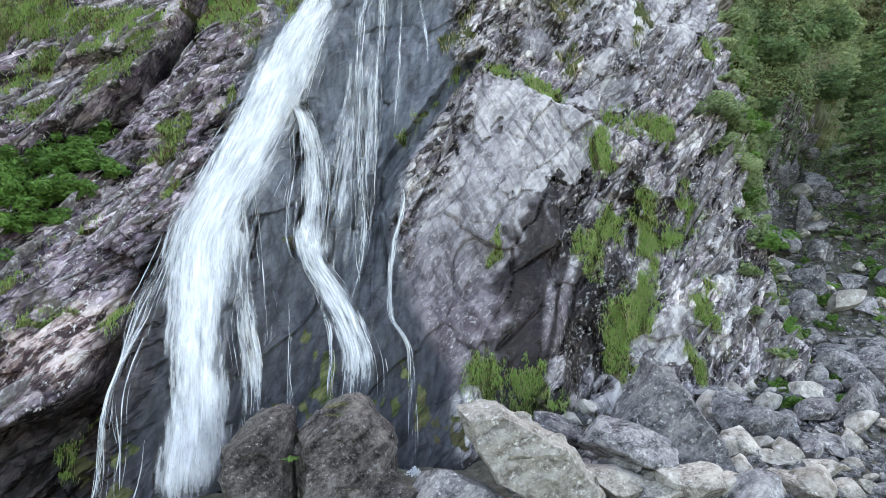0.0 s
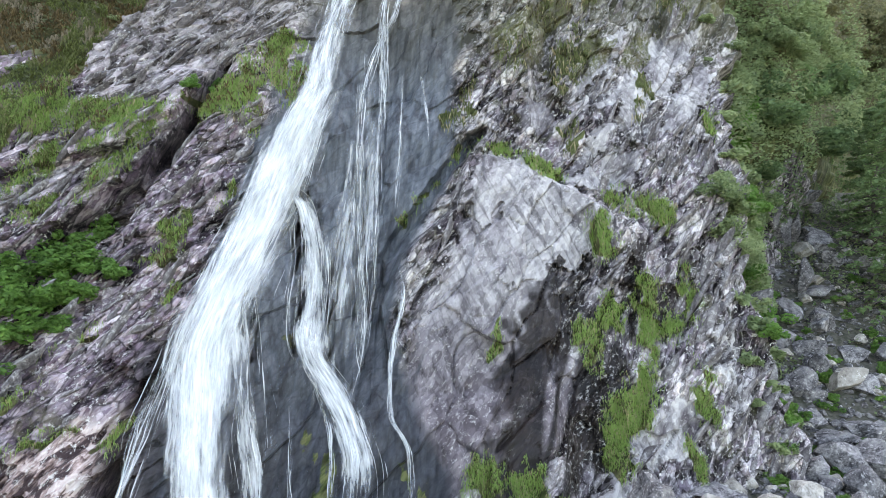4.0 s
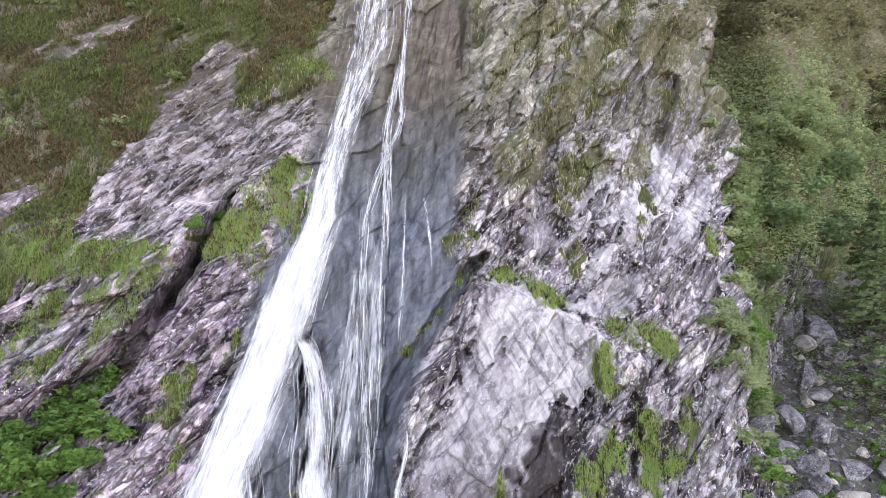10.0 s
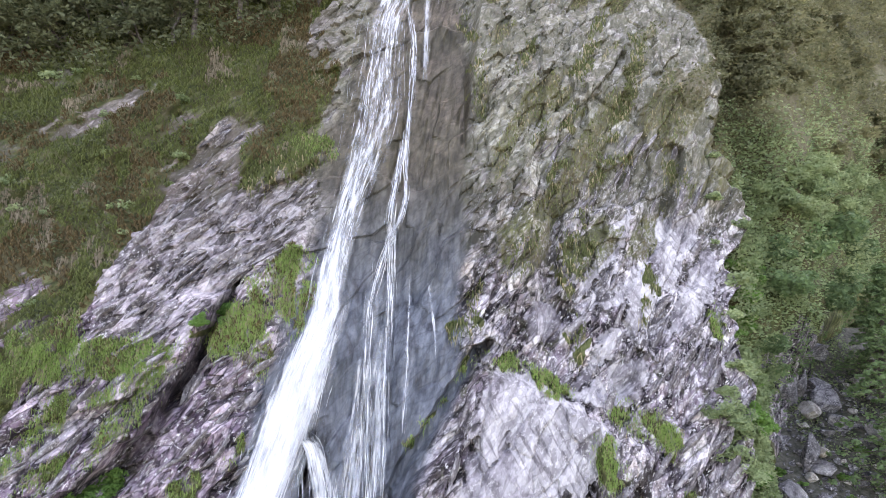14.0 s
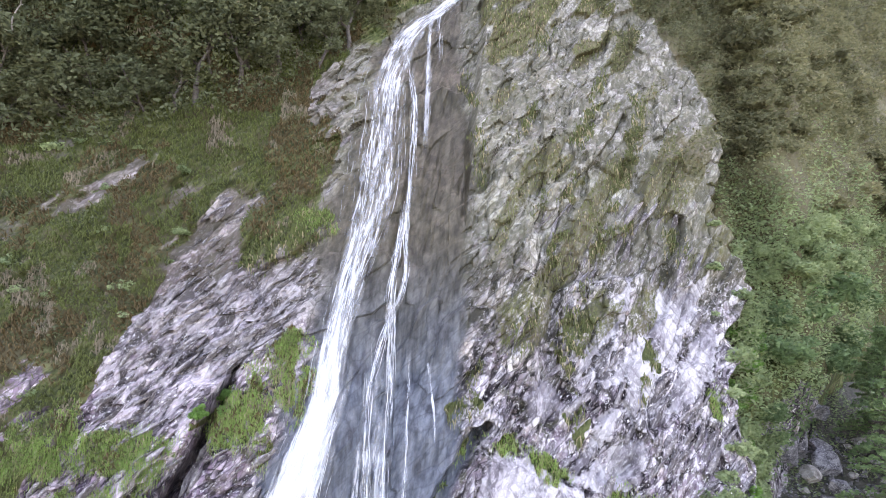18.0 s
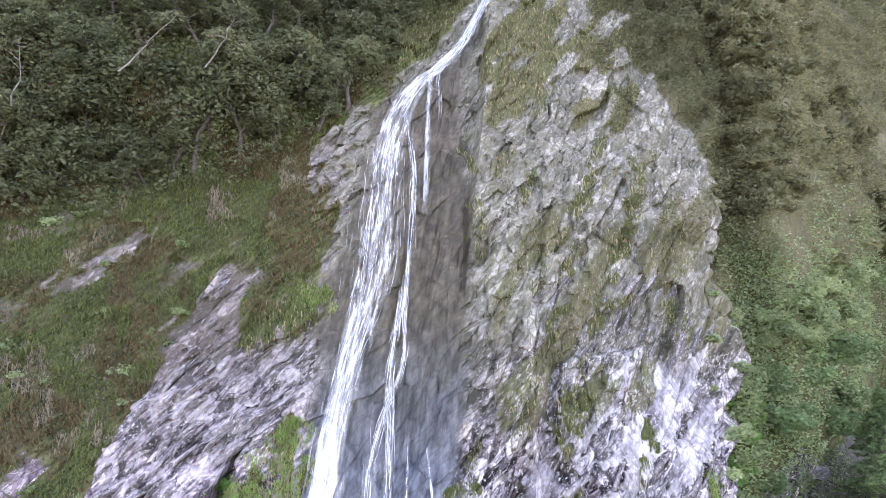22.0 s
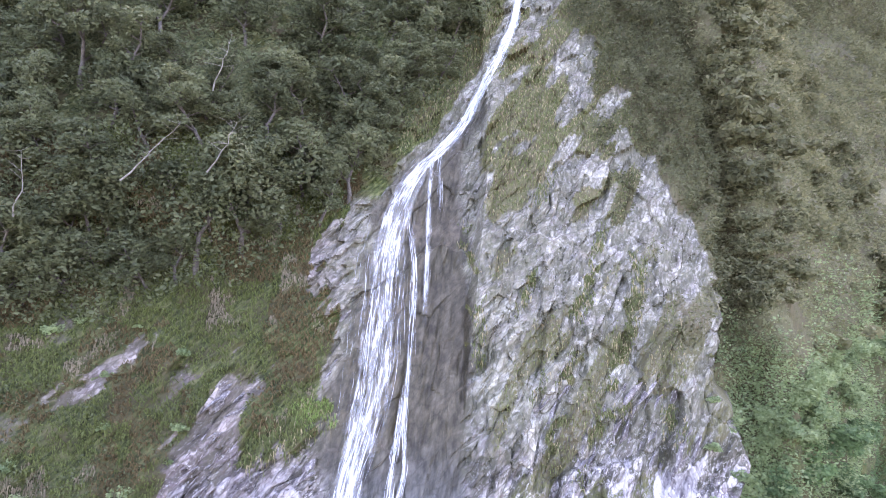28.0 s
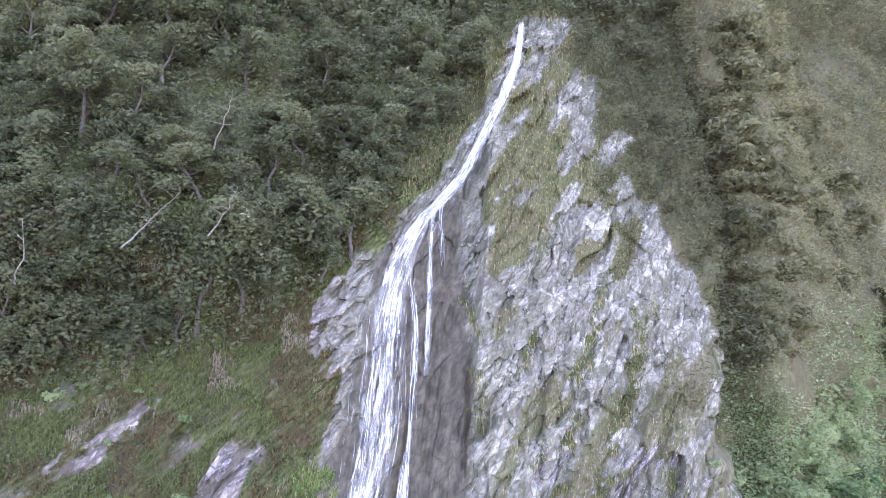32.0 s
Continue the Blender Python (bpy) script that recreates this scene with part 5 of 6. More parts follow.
ico_v, ico_f = np.array([v.co[:] for v in ico.verts]), [[v.index for v in f.verts] for f in ico.faces]
ico.free()
prng = np.random.default_rng(77)
for k in range(8000):
    y = 23.2 + 42 * prng.random() ** 1.3
    x = prng.uniform(3.0, 17 + (y - 22) * 0.8)
    s = prng.choice((0.18, 0.28, 0.4, 0.55))
    if x < 16 + 0.05 * y and y > 27 + 0.56 * (x + 6):
        continue
    q = ico_v * (s * prng.uniform(0.6, 1.4, 3)) + prng.normal(0, 0.10 * s, ico_v.shape)
    a = prng.uniform(0, 6.28)
    q = np.stack([q[:, 0] * math.cos(a) - q[:, 1] * math.sin(a), q[:, 0] * math.sin(a) + q[:, 1] * math.cos(a), q[:, 2] * 0.7], 1)
    base = len(pebble_v)
    pebble_v += (q + np.array([x, y, float(ground_z(np.array([x]), np.array([y]))[0]) + 0.1 * s])).tolist()
    pebble_f += [[i + base for i in f] for f in ico_f]
tagged(new("stones", mesh_from("stones", pebble_v, pebble_f, STONE)), "loose grey stones between the boulders", "stones", kind="stuff")


# blocks and flakes that stand out of the cliff along its layers
FLAKES = [boulder_mesh("rock", (1.9, 0.62, 0.42), 700 + k, STONE_CLIFF, 16, 2, 0.02, 0.5) for k in range(8)]


def flakes_on(cliff, x0, x1, z0, z1, lean, count, seed):
    r = np.random.default_rng(seed)
    x, z = r.uniform(x0, x1, count * 8), r.uniform(z0, z1, count * 8)
    veg, wet, pale, pink = cover(x, z)
    slab = patches(x, z, SLABS, 69, 0.5)
    ok = (veg < 0.25) & (wet < 0.35) & (pale_faces(x, z) < 0.5) & (slab < 0.4) & (pink < 0.4)
    if lean < 50:
        ok &= (buttress_y(x, z) > wall_y(x, z) + 1) & (x < -13 + 0.12 * z)
    else:
        ok &= (buttress_y(x, z) < wall_y(x, z)) & (buttress_y(x, z) < right_y(x, z))
    x, z = x[ok][:count], z[ok][:count]
    y = cliff_y(x, z)
    for a, b, c in zip(x.tolist(), y.tolist(), z.tolist()):
        ob = new("rock", FLAKES[int(r.integers(0, 8))])
        ob.parent = cliff
        s = float(r.choice((0.45, 0.6, 0.8, 1.1, 1.5)))
        ob.matrix_world = pose(a, b + 0.10 * s, c, r.uniform(-25, 25), -lean + r.uniform(-16, 16), r.uniform(-20, 20)) @ Matrix.Diagonal((s * r.uniform(0.8, 1.5), s, s * r.uniform(0.7, 1.3), 1))


flakes_on(bpy.data.objects["cliff_left"], -25, -9, 4, 46, 42, 300, 81)
flakes_on(bpy.data.objects["cliff_buttress"], 0, 20, 3, 40, 60, 300, 82)


# ---- plants ----
def normals_at(x, z):
    d = 0.25
    gx = (big_y(x + d, z) - big_y(x - d, z)) / (2 * d)
    gz = (big_y(x, z + d) - big_y(x, z - d)) / (2 * d)
    n = np.stack([gx, -np.ones_like(gx), gz], 1)
    return n / np.linalg.norm(n, axis=1)[:, None]


def blades(name, x, z, length, width, mat, rng, droop=0.9, out=0.5):
    """Grass: bent blades of two quads, growing out of the rock and hanging."""
    n = len(x)
    root = np.stack([x, cliff_y(x, z) + 0.04, z], 1)
    side = np.stack([np.cos(rng.uniform(-0.7, 0.7, n)), np.sin(rng.uniform(-0.7, 0.7, n)), rng.uniform(-0.2, 0.2, n)], 1)
    L = length * rng.uniform(0.55, 1.3, n)[:, None]
    lean = np.stack([rng.uniform(-0.45, 0.45, n), -out * rng.uniform(0.6, 1.4, n), rng.uniform(0.3, 0.9, n)], 1)
    mid = root + lean * L * 0.55
    fall = np.stack([rng.uniform(-0.35, 0.35, n), -0.3 * rng.uniform(0.4, 1.4, n), -droop * rng.uniform(0.3, 1.3, n)], 1)
    tip = mid + fall * L * 0.7
    w = width * rng.uniform(0.6, 1.3, n)[:, None]
    v = np.stack([root - side * w / 2, root + side * w / 2, mid - side * w * 0.42, mid + side * w * 0.42, tip], 1).reshape(-1, 3)
    b = np.arange(n) * 5
    faces = [(a, a + 1, a + 3, a + 2) for a in b.tolist()] + [(a + 2, a + 3, a + 4) for a in b.tolist()]
    return mesh_from(name, v, faces, mat)


def in_patches(spots, per_area, rng, seed=51):
    xs, zs = [], []
    for px, pz, a, b, lean in spots:
        n = int(a * b * 5.0 * per_area) + 16
        r, t = np.sqrt(rng.uniform(0, 1.9, n)), rng.uniform(0, 2 * np.pi, n)
        u, v = r * a * np.cos(t), r * b * np.sin(t)
        c, s = math.cos(radians(lean)), math.sin(radians(lean))
        xs.append(px + u * c - v * s)
        zs.append(pz + u * s + v * c)
    x, z = np.concatenate(xs), np.concatenate(zs)
    wide = [(px, pz, a * 1.3 + 0.1, b * 1.3 + 0.1, lean) for px, pz, a, b, lean in spots]
    thick = 0.75 * patches(x, z, spots, seed) * (0.25 + 0.75 * tufted(x, z)) + 0.3 * patches(x, z, wide, seed + 2, 0.9) * tufted(x * 1.7 + 9, z * 1.7)
    keep = thick > rng.uniform(0.12, 0.8, len(x))
    return x[keep], z[keep]


nr = np.random.default_rng(4)
for spots, seed, label in ((GRASS_LEFT, 51, "long green grass hanging from the ledges beside the falls"), (GRASS_SLAB, 51, "yellowish green grass on the slanting slab"),
                           (GRASS_RIGHT + GRASS_EDGE, 57, "bright green grass tufts on the buttress's ledges")):
    x, z = in_patches(spots, 240, nr, seed)
    tagged(new("grass", blades("grass", x, z, 0.6, 0.034, GRASS, nr, 1.1, 0.5)), label, "grass", kind="stuff")
x, z = in_patches(GRASS_TOP, 45, nr, 57)
tagged(new("grass", blades("grass", x, z, 0.85, 0.07, GRASS_HIGH, nr, 1.3, 0.4)), "olive grass in the cracks of the upper buttress", "grass", kind="stuff")

# the grown ledges of the high buttress and the banks of the upper stream
x, z = nr.uniform(-14, 20, 90000), nr.uniform(34, 92, 90000)
keep = (cover(x, z)[0] > nr.uniform(0.35, 0.95, len(x))) & (x > -9 + 0.12 * (z - 34))
tagged(new("grass", blades("grass", x[keep], z[keep], 0.6, 0.07, GRASS_HIGH, nr, 1.2, 0.45)), "olive grass over the high buttress's ledges", "grass", kind="stuff")

# the moor on the left: dry grass, heather and green tufts where the rock is grown over
x, z = nr.uniform(-45, -9, 150000), nr.uniform(14, 62, 150000)
grown = cover(x, z)[0]
keep = (grown > nr.uniform(0.35, 1.0, len(x))) & (nr.uniform(0, 1, len(x)) < 0.62)
x, z = x[keep], z[keep]
kind = soft_noise(x * 0.22 + 3, z * 0.26, 8) + 0.5 * soft_noise(x * 0.8, z * 0.8, 9)
tuft = soft_noise(x * 0.55 + 50, z * 0.6, 12) + 0.4 * soft_noise(x * 2, z * 2, 13) > 0.66
dry = (kind > 0.12) & ~tuft
tagged(new("grass", blades("grass", x[~dry & ~tuft], z[~dry & ~tuft], 0.8, 0.08, GRASS_MOOR, nr, 0.6)), "green grass over the moorland slope", "grass", kind="stuff")
tagged(new("heather", blades("heather", x[dry], z[dry], 0.75, 0.09, GRASS_DRY, nr, 0.6)), "brownish heather and dry grass on the slope", "heather", kind="stuff")
tagged(new("straw", blades("straw", x[tuft], z[tuft], 0.6, 0.09, STRAW, nr, 1.4)), "pale straw-coloured grass tufts on the moor", "grass", kind="stuff")
MOOR_X, MOOR_Z = x, z


def leaf_cloud(centres, count, spread, leaf, rng, squash=0.7):
    """Leaves, each a bent pair of triangles, in clumps round the centres."""
    k = rng.integers(0, len(centres), count) if count != len(centres) else np.arange(count)
    d = rng.normal(0, 1, (count, 3))
    d /= np.linalg.norm(d, axis=1)[:, None]
    p = centres[k, :3] + d * (centres[k, 3:4] * spread * rng.uniform(0.55, 1.0, count)[:, None] ** 0.6) * np.array([1, 1, squash])
    a = rng.normal(0, 1, (count, 3))
    a[:, 2] *= 0.5
    a /= np.linalg.norm(a, axis=1)[:, None]
    n = d + 0.6 * rng.normal(0, 1, (count, 3))
    b = np.cross(n, a)
    b /= np.linalg.norm(b, axis=1)[:, None] + 1e-6
    s = leaf * rng.uniform(0.6, 1.4, count)[:, None] * np.maximum(1, centres[k, 3:4] / 0.95)
    v = np.stack([p - a * s, p + b * s * 0.5, p + a * s, p - b * s * 0.5], 1).reshape(-1, 3)
    f = (np.arange(count)[:, None] * 4 + np.arange(4)).tolist()
    return v, f


def limb(verts, faces, a, b, ra, rb, sides=6):
    a, b = Vector(a), Vector(b)
    q = (b - a).to_track_quat("Z", "Y")
    base = len(verts)
    for p, r in ((a, ra), (b, rb)):
        for k in range(sides):
            t = 2 * math.pi * k / sides
            verts.append(tuple(p + q @ Vector((r * math.cos(t), r * math.sin(t), 0))))
    for k in range(sides):
        faces.append((base + k, base + (k + 1) % sides, base + sides + (k + 1) % sides, base + sides + k))


def tree_parts(seed, height, width, leaves, leaf):
    rng = random.Random(seed)
    verts, faces, centres = [], [], []
    p, r = Vector((0, 0, -0.5)), 0.035 * height
    for k in range(5):
        q = p + Vector((rng.uniform(-0.10, 0.10) * height, rng.uniform(-0.10, 0.05) * height, height * 0.17))
        limb(verts, faces, p, q, r, r * 0.75, 7)
        p, r = q, r * 0.75
        if k >= 1:
            for j in range(3):
                t = rng.uniform(0, 6.28)
                reach = width * rng.uniform(0.25, 0.5) * (1.15 - 0.12 * k)
                e = p + Vector((reach * math.cos(t), reach * math.sin(t), height * rng.uniform(0.02, 0.16)))
                m = p.lerp(e, 0.55) + Vector((0, 0, 0.03 * height))
                limb(verts, faces, p, m, r * 0.6, r * 0.4, 5)
                limb(verts, faces, m, e, r * 0.4, r * 0.12, 5)
                centres.append((*e, width * rng.uniform(0.14, 0.24)))
                centres.append((*(m + Vector((rng.uniform(-0.4, 0.4), rng.uniform(-0.4, 0.4), 0.3))), width * rng.uniform(0.12, 0.2)))
    centres.append((*(p + Vector((0, 0, 0.05 * height))), width * 0.2))
    trunk = mesh_from("trunk", verts, faces, BARK, True)
    v, f = leaf_cloud(np.array(centres), leaves, 1.0, leaf, np.random.default_rng(seed))
    return trunk, v, f


def make_tree(name, seed, height, width, leaves, leaf, mat, label, category, group):
    t = tagged(new(name), label, category, group)
    trunk, v, f = tree_parts(seed, height, width, leaves, leaf)
    part("trunk", trunk, t)
    part("crown", mesh_from("crown", v, f, mat), t)
    return t


def shrub_mesh(seed, size, leaves, leaf, mat):
    rng = np.random.default_rng(seed)
    c = np.concatenate([rng.normal(0, 0.33, (16, 3)) * np.array(size), rng.uniform(0.22, 0.42, (16, 1)) * max(size)], 1)
    c[:, 2] = np.abs(c[:, 2]) * 0.9
    v, f = leaf_cloud(c, leaves, 0.8, leaf, rng, 0.75)
    return mesh_from("shrub", v, f, mat)


def stand(x, z):
    """A place on the mountainside."""
    return x, at_cliff(x, z), z


# the wood on the slope above and left of the falls
KINDS = [make_tree("tree", 10 + k, 6.0 + 0.8 * k % 3, 5.6, 3400, 0.155, LEAF_DARK, "dense dark green broadleaf tree in the wood on the slope", "tree", "trees of the wood") for k in range(5)]
rng = random.Random(33)
spots = []
tries = 0
while len(spots) < 262 and tries < 9000:
    tries += 1
    x = rng.uniform(-58, 22)
    line = float(np.interp(x, [-58, -36, -20, -12, -7, -1, 5, 9, 25], [45, 47, 51.5, 55.5, 63, 71.5, 84, 91, 93]))
    z = line - 2.5 + (46 * rng.random() ** 1.5 if len(spots) % 4 else 6 * rng.random())
    if z > 108 or (x > -9 and z < line) or any((x - a) ** 2 + (z - b) ** 2 < 2.1 ** 2 for a, b in spots):
        continue
    spots.append((x, z))
for k, (x, z) in enumerate(spots):
    s = rng.uniform(0.75, 1.2)
    m = pose(x, at_cliff(x, z) + 0.2, z - 0.4, rng.uniform(0, 10), 0, rng.uniform(0, 360)) @ Matrix.Diagonal((s, s, s * rng.uniform(0.85, 1.15), 1))
    if k < len(KINDS):
        KINDS[k].matrix_world = m
    else:
        c = copy_thing(KINDS[k % len(KINDS)], m)
        c.matrix_world = m

# shrubs: bright ones at the foot of the left slab, scrub on the slope and in the gully
SHRUBS = [shrub_mesh(60 + k, (1.15, 0.8, 0.8), 1700, 0.078, LEAF) for k in range(3)]
BUSHES = [shrub_mesh(80 + k, (1.0, 0.9, 0.85), 2400, 0.05, LEAF_HILL) for k in range(4)]
SCRUB = [shrub_mesh(70 + k, (1.0, 0.9, 0.8), 560, 0.13, LEAF_HILL) for k in range(4)]
DARK_BUSHES = [shrub_mesh(96 + k, (1.0, 0.9, 0.85), 2400, 0.06, LEAF_FIR) for k in range(3)]
HEATH = [shrub_mesh(90 + k, (1.0, 0.9, 0.75), 1100, 0.09, LEAF_HIGH) for k in range(3)]


def shrub(meshes, x, y, z, s, rng, label, group):
    ob = new("bush" if "bush" in label else "shrub", rng.choice(BUSHES if meshes is SCRUB and s > 1.7 else meshes))
    ob.matrix_world = pose(x, y, z, rng.uniform(-8, 8), rng.uniform(-8, 8), rng.uniform(0, 360)) @ Matrix.Diagonal((s, s, s * rng.uniform(0.8, 1.1), 1))
    return tagged(ob, label, "bush" if "bush" in label else "shrub", group)


for x, z, s in [(-19.5, 17.2, 1.3), (-20.4, 16.6, 1.5), (-21.4, 16.2, 1.4), (-18.6, 15.7, 1.4), (-19.8, 15.6, 1.6), (-21.0, 15.2, 1.6), (-22.2, 15.0, 1.7), (-17.2, 15.2, 0.9), (-18.8, 14.2, 1.3),
                (-20.0, 14.0, 1.4), (-21.3, 13.6, 1.7), (-22.4, 13.8, 1.7), (-19.8, 12.6, 1.2), (-21.2, 12.3, 1.5), (-22.6, 12.2, 1.7), (-23.8, 13.0, 1.7), (-23.6, 15.2, 1.5), (-22.0, 10.8, 1.3), (-23.6, 10.8, 1.6),
                (-14.6, 27.0, 0.9), (-15.4, 26.6, 0.7), (-13.8, 26.4, 0.7)]:
    shrub(SHRUBS, x, at_cliff(x, z) - 0.5, z - 0.3, 1.15 * s, rng, "bright green leafy shrub growing from the rock slope", "shrubs on the left slope")
pick = (soft_noise(MOOR_X * 0.3 + 9, MOOR_Z * 0.35, 31) + 0.4 * soft_noise(MOOR_X, MOOR_Z, 32) > 0.25) & (nr.uniform(0, 1, len(MOOR_X)) < 0.5)
mx, mz = MOOR_X[pick], MOOR_Z[pick]
v, f = leaf_cloud(np.stack([mx, cliff_y(mx, mz) - 0.25, mz, 0.6 + 0 * mx], 1), len(mx), 0.7, 0.13, nr, 0.7)
tagged(new("ferns", mesh_from("ferns", v, f, LEAF_DARK)), "green ferns among the moor's grass", "ferns", kind="stuff")


# leafy undergrowth: over the far slope, and below the trees of the wood
def undergrowth(name, x, z, lift, leaf, mat, label, category):
    y = cliff_y(x, z)
    far = np.clip(y / 62, 1, 2.4)
    swell = np.clip(rough(x * 0.22, z * 0.26, 17, 3) + 0.35, 0, 1.4) * 1.8 * far
    c = np.stack([x, y - lift * far * nr.uniform(0, 1, len(x)) ** 0.5 - swell, z, 0.9 * far], 1)
    v, f = leaf_cloud(c, len(x), 0.6, leaf, nr, 0.8)
    return tagged(new(name, mesh_from(name, v, f, mat)), label, category, kind="stuff")


x, z = 22 + 110 * nr.uniform(0, 1, 200000) ** 1.35, nr.uniform(9, 128, 200000)
x, z = np.concatenate([x, nr.uniform(19, 31, 80000)]), np.concatenate([z, nr.uniform(8, 100, 80000)])
keep = (patches(x, z, [(77.7, 62.5, 7.0, 3.4, 20)], 89, 1.2) < nr.uniform(0.1, 0.95, len(x))) & (right_y(x, z) < buttress_y(x, z) + 0.5 + 1.5 * ramp(x, 24, 19)) & (rough(x * 0.16, z * 0.2, 15, 3) + nr.uniform(-0.7, 0.7, len(x)) > -0.55) & (z > np.interp(x, [19, 24, 26.5, 30, 40, 60], [7, 9, 17, 24.5, 26, 32]) + 2.5 * soft_noise(x * 0.3, z * 0.3, 19))
x, z = x[keep], z[keep]
high = z + 9 * soft_noise(x * 0.12, z * 0.15, 18) + nr.uniform(-7, 7, len(x)) > 41
undergrowth("bracken", x[~high], z[~high], 1.0, 0.18, LEAF_HILL, "dense bracken and scrub over the far slope", "bracken")
undergrowth("bracken", x[high], z[high], 1.0, 0.18, LEAF_HIGH, "olive bracken and heath high on the far slope", "bracken")
x, z = nr.uniform(15, 34, 60000), nr.uniform(43, 98, 60000)
keep = (cover(x, z)[0] > nr.uniform(0.35, 0.95, len(x))) & (buttress_y(x, z) < right_y(x, z) + 1)
undergrowth("heath", x[keep], z[keep], 0.5, 0.17, LEAF_HIGH, "olive heath over the buttress's upper shoulder", "heath")
x, z = nr.uniform(25, 62, 30000), nr.uniform(9, 34, 30000)
keep = (right_y(x, z) < buttress_y(x, z)) & (z < np.interp(x, [19, 24, 26.5, 30, 40, 60], [8, 10, 18, 25.5, 27, 33])) & (rough(x * 0.35, z * 0.4, 16, 3) > nr.uniform(-0.5, 0.6, len(x)))
c = np.stack([x[keep], cliff_y(x[keep], z[keep]) - 0.15, z[keep], 0.4 + 0 * x[keep]], 1)
v, f = leaf_cloud(c, len(c), 0.6, 0.15, nr, 0.7)
tagged(new("ferns", mesh_from("ferns", v, f, LEAF_FIR)), "dark ferns and weeds on the shaded earth bank", "ferns", kind="stuff")
x, z = nr.uniform(-60, 24, 90000), nr.uniform(44, 104, 90000)
keep = z > np.interp(x, [-58, -36, -20, -12, -7, -1, 5, 9, 25], [42, 44, 48, 53, 61.5, 70, 82, 89, 88]) + 1.5 * soft_noise(x * 0.4, z * 0.4, 23)
undergrowth("undergrowth", x[keep], z[keep], 1.2, 0.22, LEAF_DARK, "dark leafy undergrowth beneath the trees", "undergrowth")
for x, z, s in [(29.6, 28.4, 4.2), (38.3, 33.0, 5.4), (33.5, 31.5, 4.4), (28.7, 31.2, 3.4), (44, 36, 5.5), (50, 40, 6), (27.2, 23.4, 2.4), (27.9, 21.2, 2.2), (34, 37, 4.5), (40, 41, 5), (30, 36, 4), (36, 26.5, 4.0), (41, 28, 4.6), (46, 31, 5)]:
    shrub(DARK_BUSHES if z < 33.5 else SCRUB, x, at_cliff(x, z) - 0.8, z - 1.0, s * 0.8, rng, "large rounded green bush on the steep far slope", "bushes on the right slope")
for k in range(110):
    x = 24 + 46 * rng.random() ** 1.3
    z = rng.uniform(24 + 0.25 * x, 95)
    x = max(x, 23.5 + 0.135 * z)
    y = at_cliff(x, z)
    shrub(SCRUB if z < 42 else HEATH, x, y - 0.6, z - 0.8, rng.uniform(1.6, 3.4) * (1 + 0.012 * (y - 50)), rng, "green scrub bush on the steep far slope", "scrub on the right slope")
for x, z, s in [(19.2, 19.0, 2.2), (18.4, 17.8, 1.9), (19.6, 16.4, 1.6), (18.6, 13.4, 1.0), (19.4, 11.8, 1.2), (18.2, 20.0, 2.0), (19.0, 21.4, 1.2), (20.2, 23.0, 1.3), (20.6, 26.4, 1.2), (18.4, 9.8, 1.0), (18.0, 7.6, 1.0)]:
    shrub(SCRUB, x, at_cliff(x, z) - 0.3, z - 0.3, s * 1.1, rng, "grey-green bush clinging to the buttress's edge", "bushes by the buttress")
for k in range(30):
    z = rng.uniform(28, 86)
    x = 18.9 + 0.135 * z + rng.uniform(-3.0, 1.8)
    shrub(SCRUB if z < 42 else HEATH, x, at_cliff(x, z) - 0.1, z - 0.3, rng.uniform(0.5, 1.2), rng, "low green bush on the buttress's edge", "bushes by the buttress")
for k in range(70):
    z = rng.uniform(46, 96)
    x = float(np.interp(z, [44, 52, 60, 66, 74, 84], [26, 24.5, 23, 20, 20, 19])) + 13 * rng.random()
    shrub(HEATH, x, at_cliff(x, z) - 0.1, z - 0.4, rng.uniform(0.8, 1.9), rng, "olive bush on the buttress's grown shoulder", "bushes of the shoulder")
for k in range(44):
    x = rng.uniform(-45, -20)
    z = rng.uniform(24, 47)
    shrub(SCRUB, x, at_cliff(x, z), z - 0.2, rng.uniform(0.6, 1.2), rng, "low green bush on the moorland slope", "bushes on the moor")
for k in range(70):
    x, z = rng.uniform(19.0, 24.0), rng.uniform(5, 30)
    shrub(SHRUBS if rng.random() < 0.5 else SCRUB, x + 0.08 * z, at_cliff(x + 0.08 * z, z) - 0.1, z - 0.3, rng.uniform(0.8, 1.7), rng, "green bush on the slope beside the buttress", "bushes by the buttress")
x, y = nr.uniform(17, 50, 60000), nr.uniform(33, 72, 60000)
keep = (rough(x * 0.28, y * 0.28, 29, 3) + 0.02 * (y - 48) > nr.uniform(0.1, 0.7, len(x))) & (x > 17.5 + 0.16 * (y - 34)) & (x < 24 + 0.9 * (y - 34))
x, y = x[keep], y[keep]
v, f = leaf_cloud(np.stack([x, y, ground_z(x, y) + nr.uniform(0, 0.5, len(x)), 0.5 + 0 * x], 1), len(x), 0.6, 0.13, nr, 0.7)
tagged(new("ferns", mesh_from("ferns", v, f, LEAF_HILL)), "green ferns and weeds among the gully's stones", "ferns", kind="stuff")
for k in range(60):
    y = rng.uniform(34, 58)
    x = rng.uniform(18 + (y - 36) * 0.2, 24 + (y - 36) * 0.75)
    shrub(SHRUBS, x, y, float(ground_z(np.array([x]), np.array([y]))[0]) + 0.05, rng.uniform(0.5, 1.0), rng, "green fern clump between the gully's boulders", "ferns in the gully")


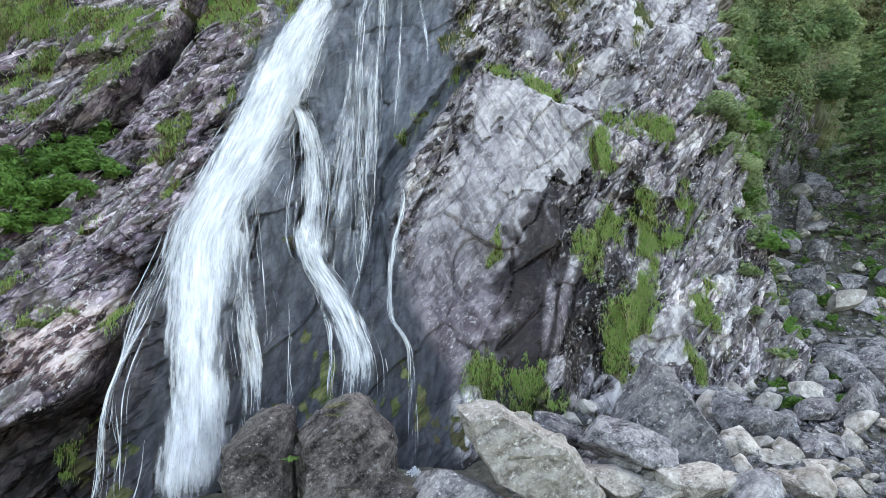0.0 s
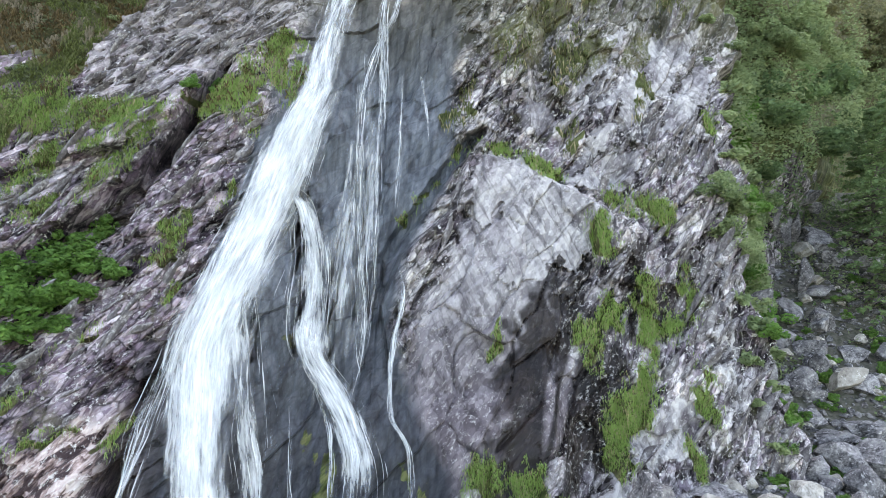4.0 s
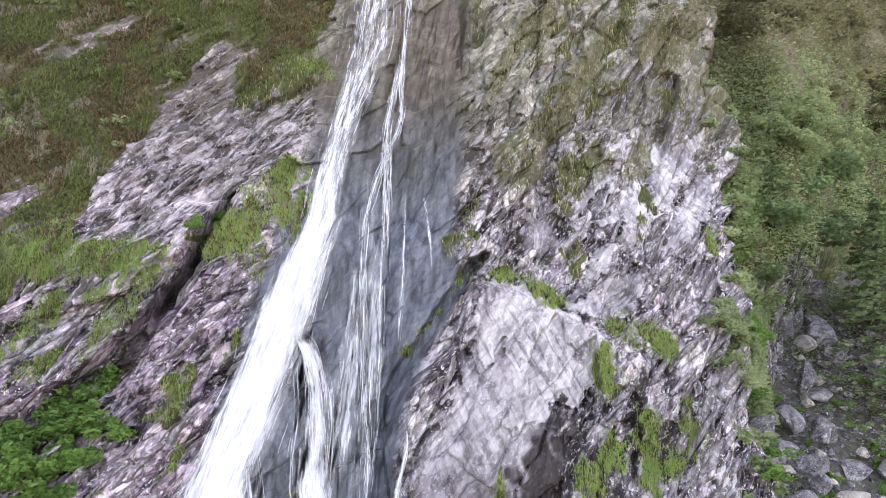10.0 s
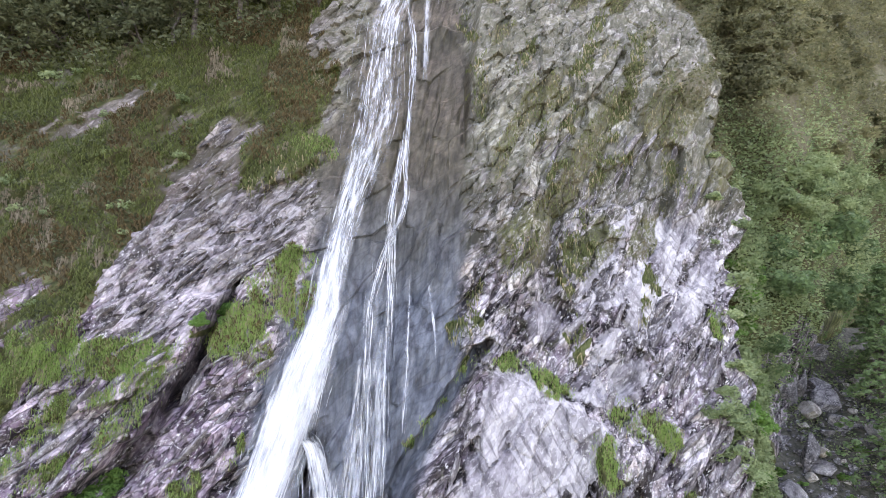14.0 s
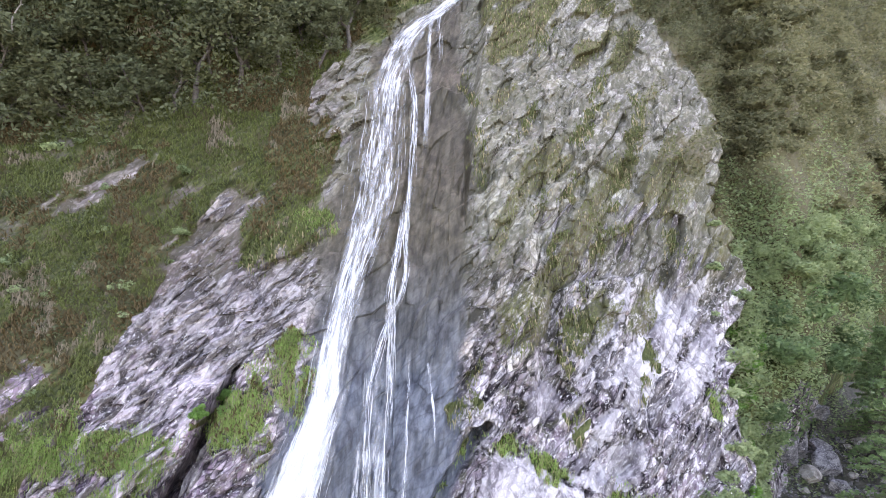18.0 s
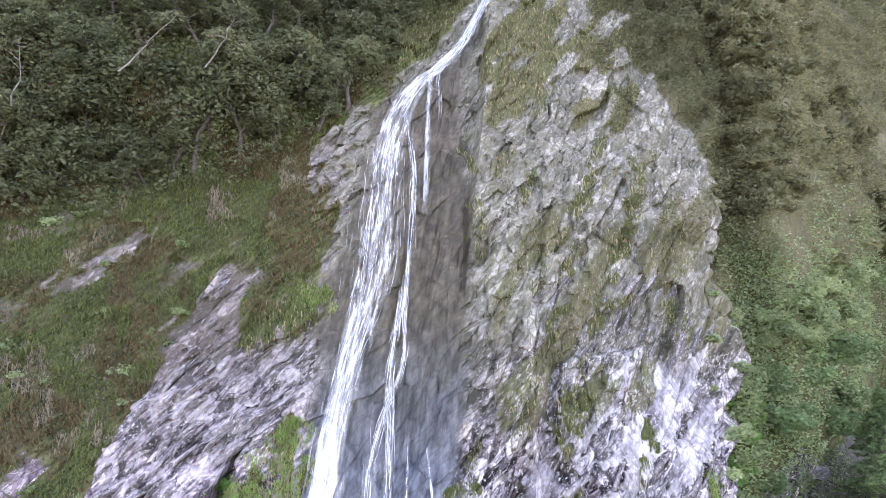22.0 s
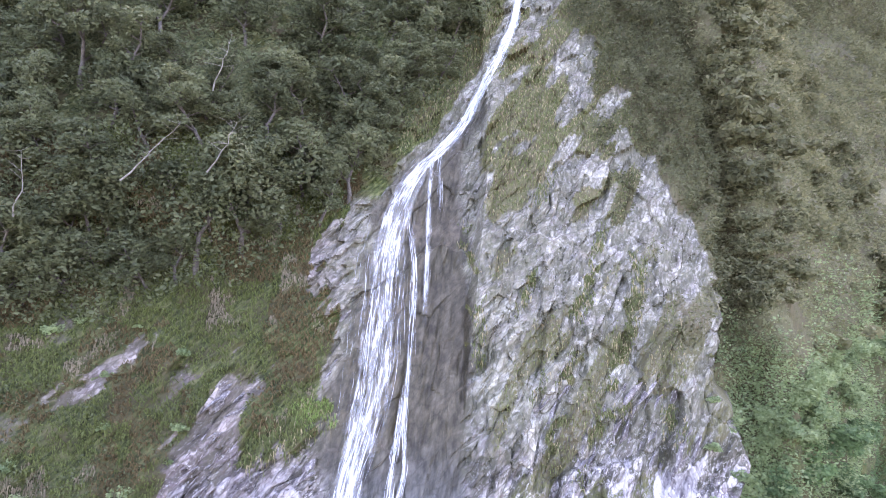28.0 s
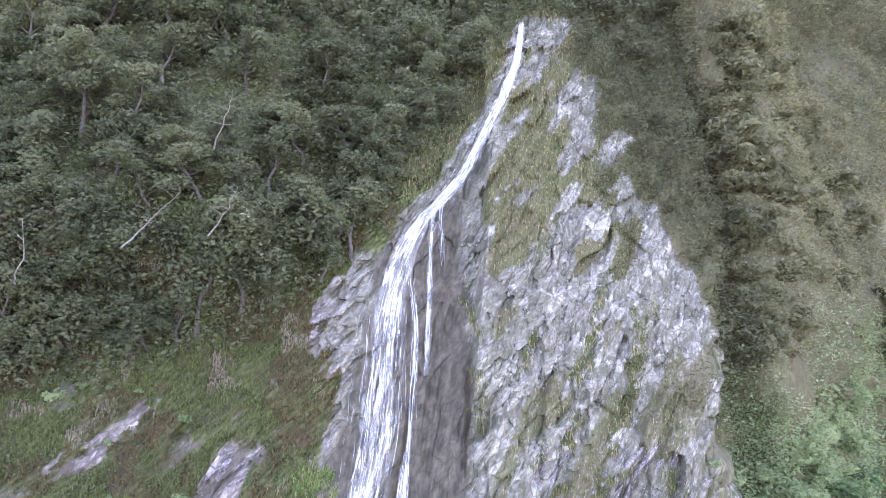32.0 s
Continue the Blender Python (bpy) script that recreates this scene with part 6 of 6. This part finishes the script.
# the dark trees that overhang the gully
def conifer(seed, height, width, at):
    rng2 = np.random.default_rng(seed)
    t = tagged(new("conifer"), "dark green conifer with drooping boughs above the gully", "tree", "conifers by the gully")
    verts, faces, rows = [], [], []
    limb(verts, faces, (0, 0, -0.5), (0.1, 0, height), 0.03 * height, 0.02, 8)
    for k in range(26):
        h = height * (0.10 + 0.88 * k / 26)
        reach = width * 0.5 * (1.02 - h / height) + 0.3
        for j in range(6):
            a = rng2.uniform(0, 6.28)
            tip = (reach * math.cos(a), reach * math.sin(a), h - 0.22 * reach)
            limb(verts, faces, (0, 0, h), tip, 0.05, 0.015, 4)
            for q in (0.35, 0.6, 0.85, 1.0):
                rows.append((tip[0] * q, tip[1] * q, h - 0.22 * reach * q, 0.22 + 0.35 * (1 - q)))
    part("trunk", mesh_from("trunk", verts, faces, BARK, True), t)
    v, f = leaf_cloud(np.array(rows), 9000, 1.15, 0.20, rng2, 0.6)
    part("crown", mesh_from("crown", v, f, LEAF_FIR), t)
    t.location = at
    return t


for k, (x, y, h, w) in enumerate([(35.7, 51.5, 22.0, 13), (41.0, 56.0, 15.0, 10), (40.6, 62.5, 13.0, 9)]):
    conifer(400 + k, h, w, (x, y, float(ground_z(np.array([x]), np.array([y]))[0])))


# bare pale trees in the wood
def bare_tree(seed, height, at, lean):
    r = random.Random(seed)
    t = tagged(new("dead_tree"), "bare dead tree with pale twisted branches in the wood", "tree", "dead trees")
    verts, faces = [], []
    p, w = Vector((0, 0, 0)), 0.085
    for k in range(7):
        q = p + Vector((lean * height / 7 + r.uniform(-0.3, 0.3), r.uniform(-0.3, 0.1), height / 7 * r.uniform(0.6, 1.2)))
        limb(verts, faces, p, q, w, w * 0.8, 6)
        p, w = q, w * 0.8
        if k > 1:
            for j in range(2):
                e = p + Vector((r.uniform(-1.8, 1.8), r.uniform(-0.8, 0.3), r.uniform(-0.2, 1.2)))
                m = p.lerp(e, 0.5) + Vector((0, 0, r.uniform(-0.3, 0.3)))
                limb(verts, faces, p, m, w * 0.6, w * 0.4, 5)
                limb(verts, faces, m, e, w * 0.4, w * 0.12, 5)
    part("trunk", mesh_from("trunk", verts, faces, BARK_PALE, True), t)
    t.location = at
    return t


for k, (x, z, h, lean) in enumerate([(-26.5, 57.0, 5.0, 0.9), (-20.5, 58.0, 4.5, 0.5), (-34.5, 54.0, 6.5, 0.15), (-36.2, 48.5, 6.0, 0.05), (-22.0, 66.0, 5.5, 0.3)]):
    bare_tree(500 + k, h, (x, at_cliff(x, z) - 4.2, z - 0.5), lean)


# small plants on the boulders below the falls
def plant_tuft(name, label, count, reach, leaf, mat, seed, at):
    """A clump of arching blades from one root."""
    r = np.random.default_rng(seed)
    verts, faces = [], []
    for k in range(count):
        a, up, n = r.uniform(0, 6.28), r.uniform(0.5, 1.1), reach * r.uniform(0.6, 1.2)
        d, side = Vector((math.cos(a), math.sin(a), 0)), Vector((-math.sin(a), math.cos(a), 0)) * leaf
        b = len(verts)
        for q, w in ((0.0, 0.5), (0.45, 1.0), (0.8, 0.7)):
            p = d * (n * q) + Vector((0, 0, n * up * (q - 0.75 * q * q)))
            verts += [tuple(p - side * w), tuple(p + side * w)]
        verts.append(tuple(d * n + Vector((0, 0, n * up * 0.12))))
        faces += [(b, b + 1, b + 3, b + 2), (b + 2, b + 3, b + 5, b + 4), (b + 4, b + 5, b + 6)]
    ob = new(name, mesh_from(name, verts, faces, mat))
    ob.location = at
    return tagged(ob, label, name)


plant_tuft("fern", "small bright green fern in the crack between two boulders", 14, 0.38, 0.045, LEAF, 1, (-5.64, 24.3, 3.2))
for k, (x, y, z) in enumerate([(-4.3, 25.0, 4.98), (-4.05, 24.95, 5.05), (-3.8, 24.95, 5.1), (-4.15, 24.7, 4.75), (-3.9, 24.68, 4.75)]):
    plant_tuft("grass_tuft", "olive grass tuft on the dark boulder's crown", 26, 0.34, 0.014, GRASS_HIGH, 10 + k, (x, y, z))
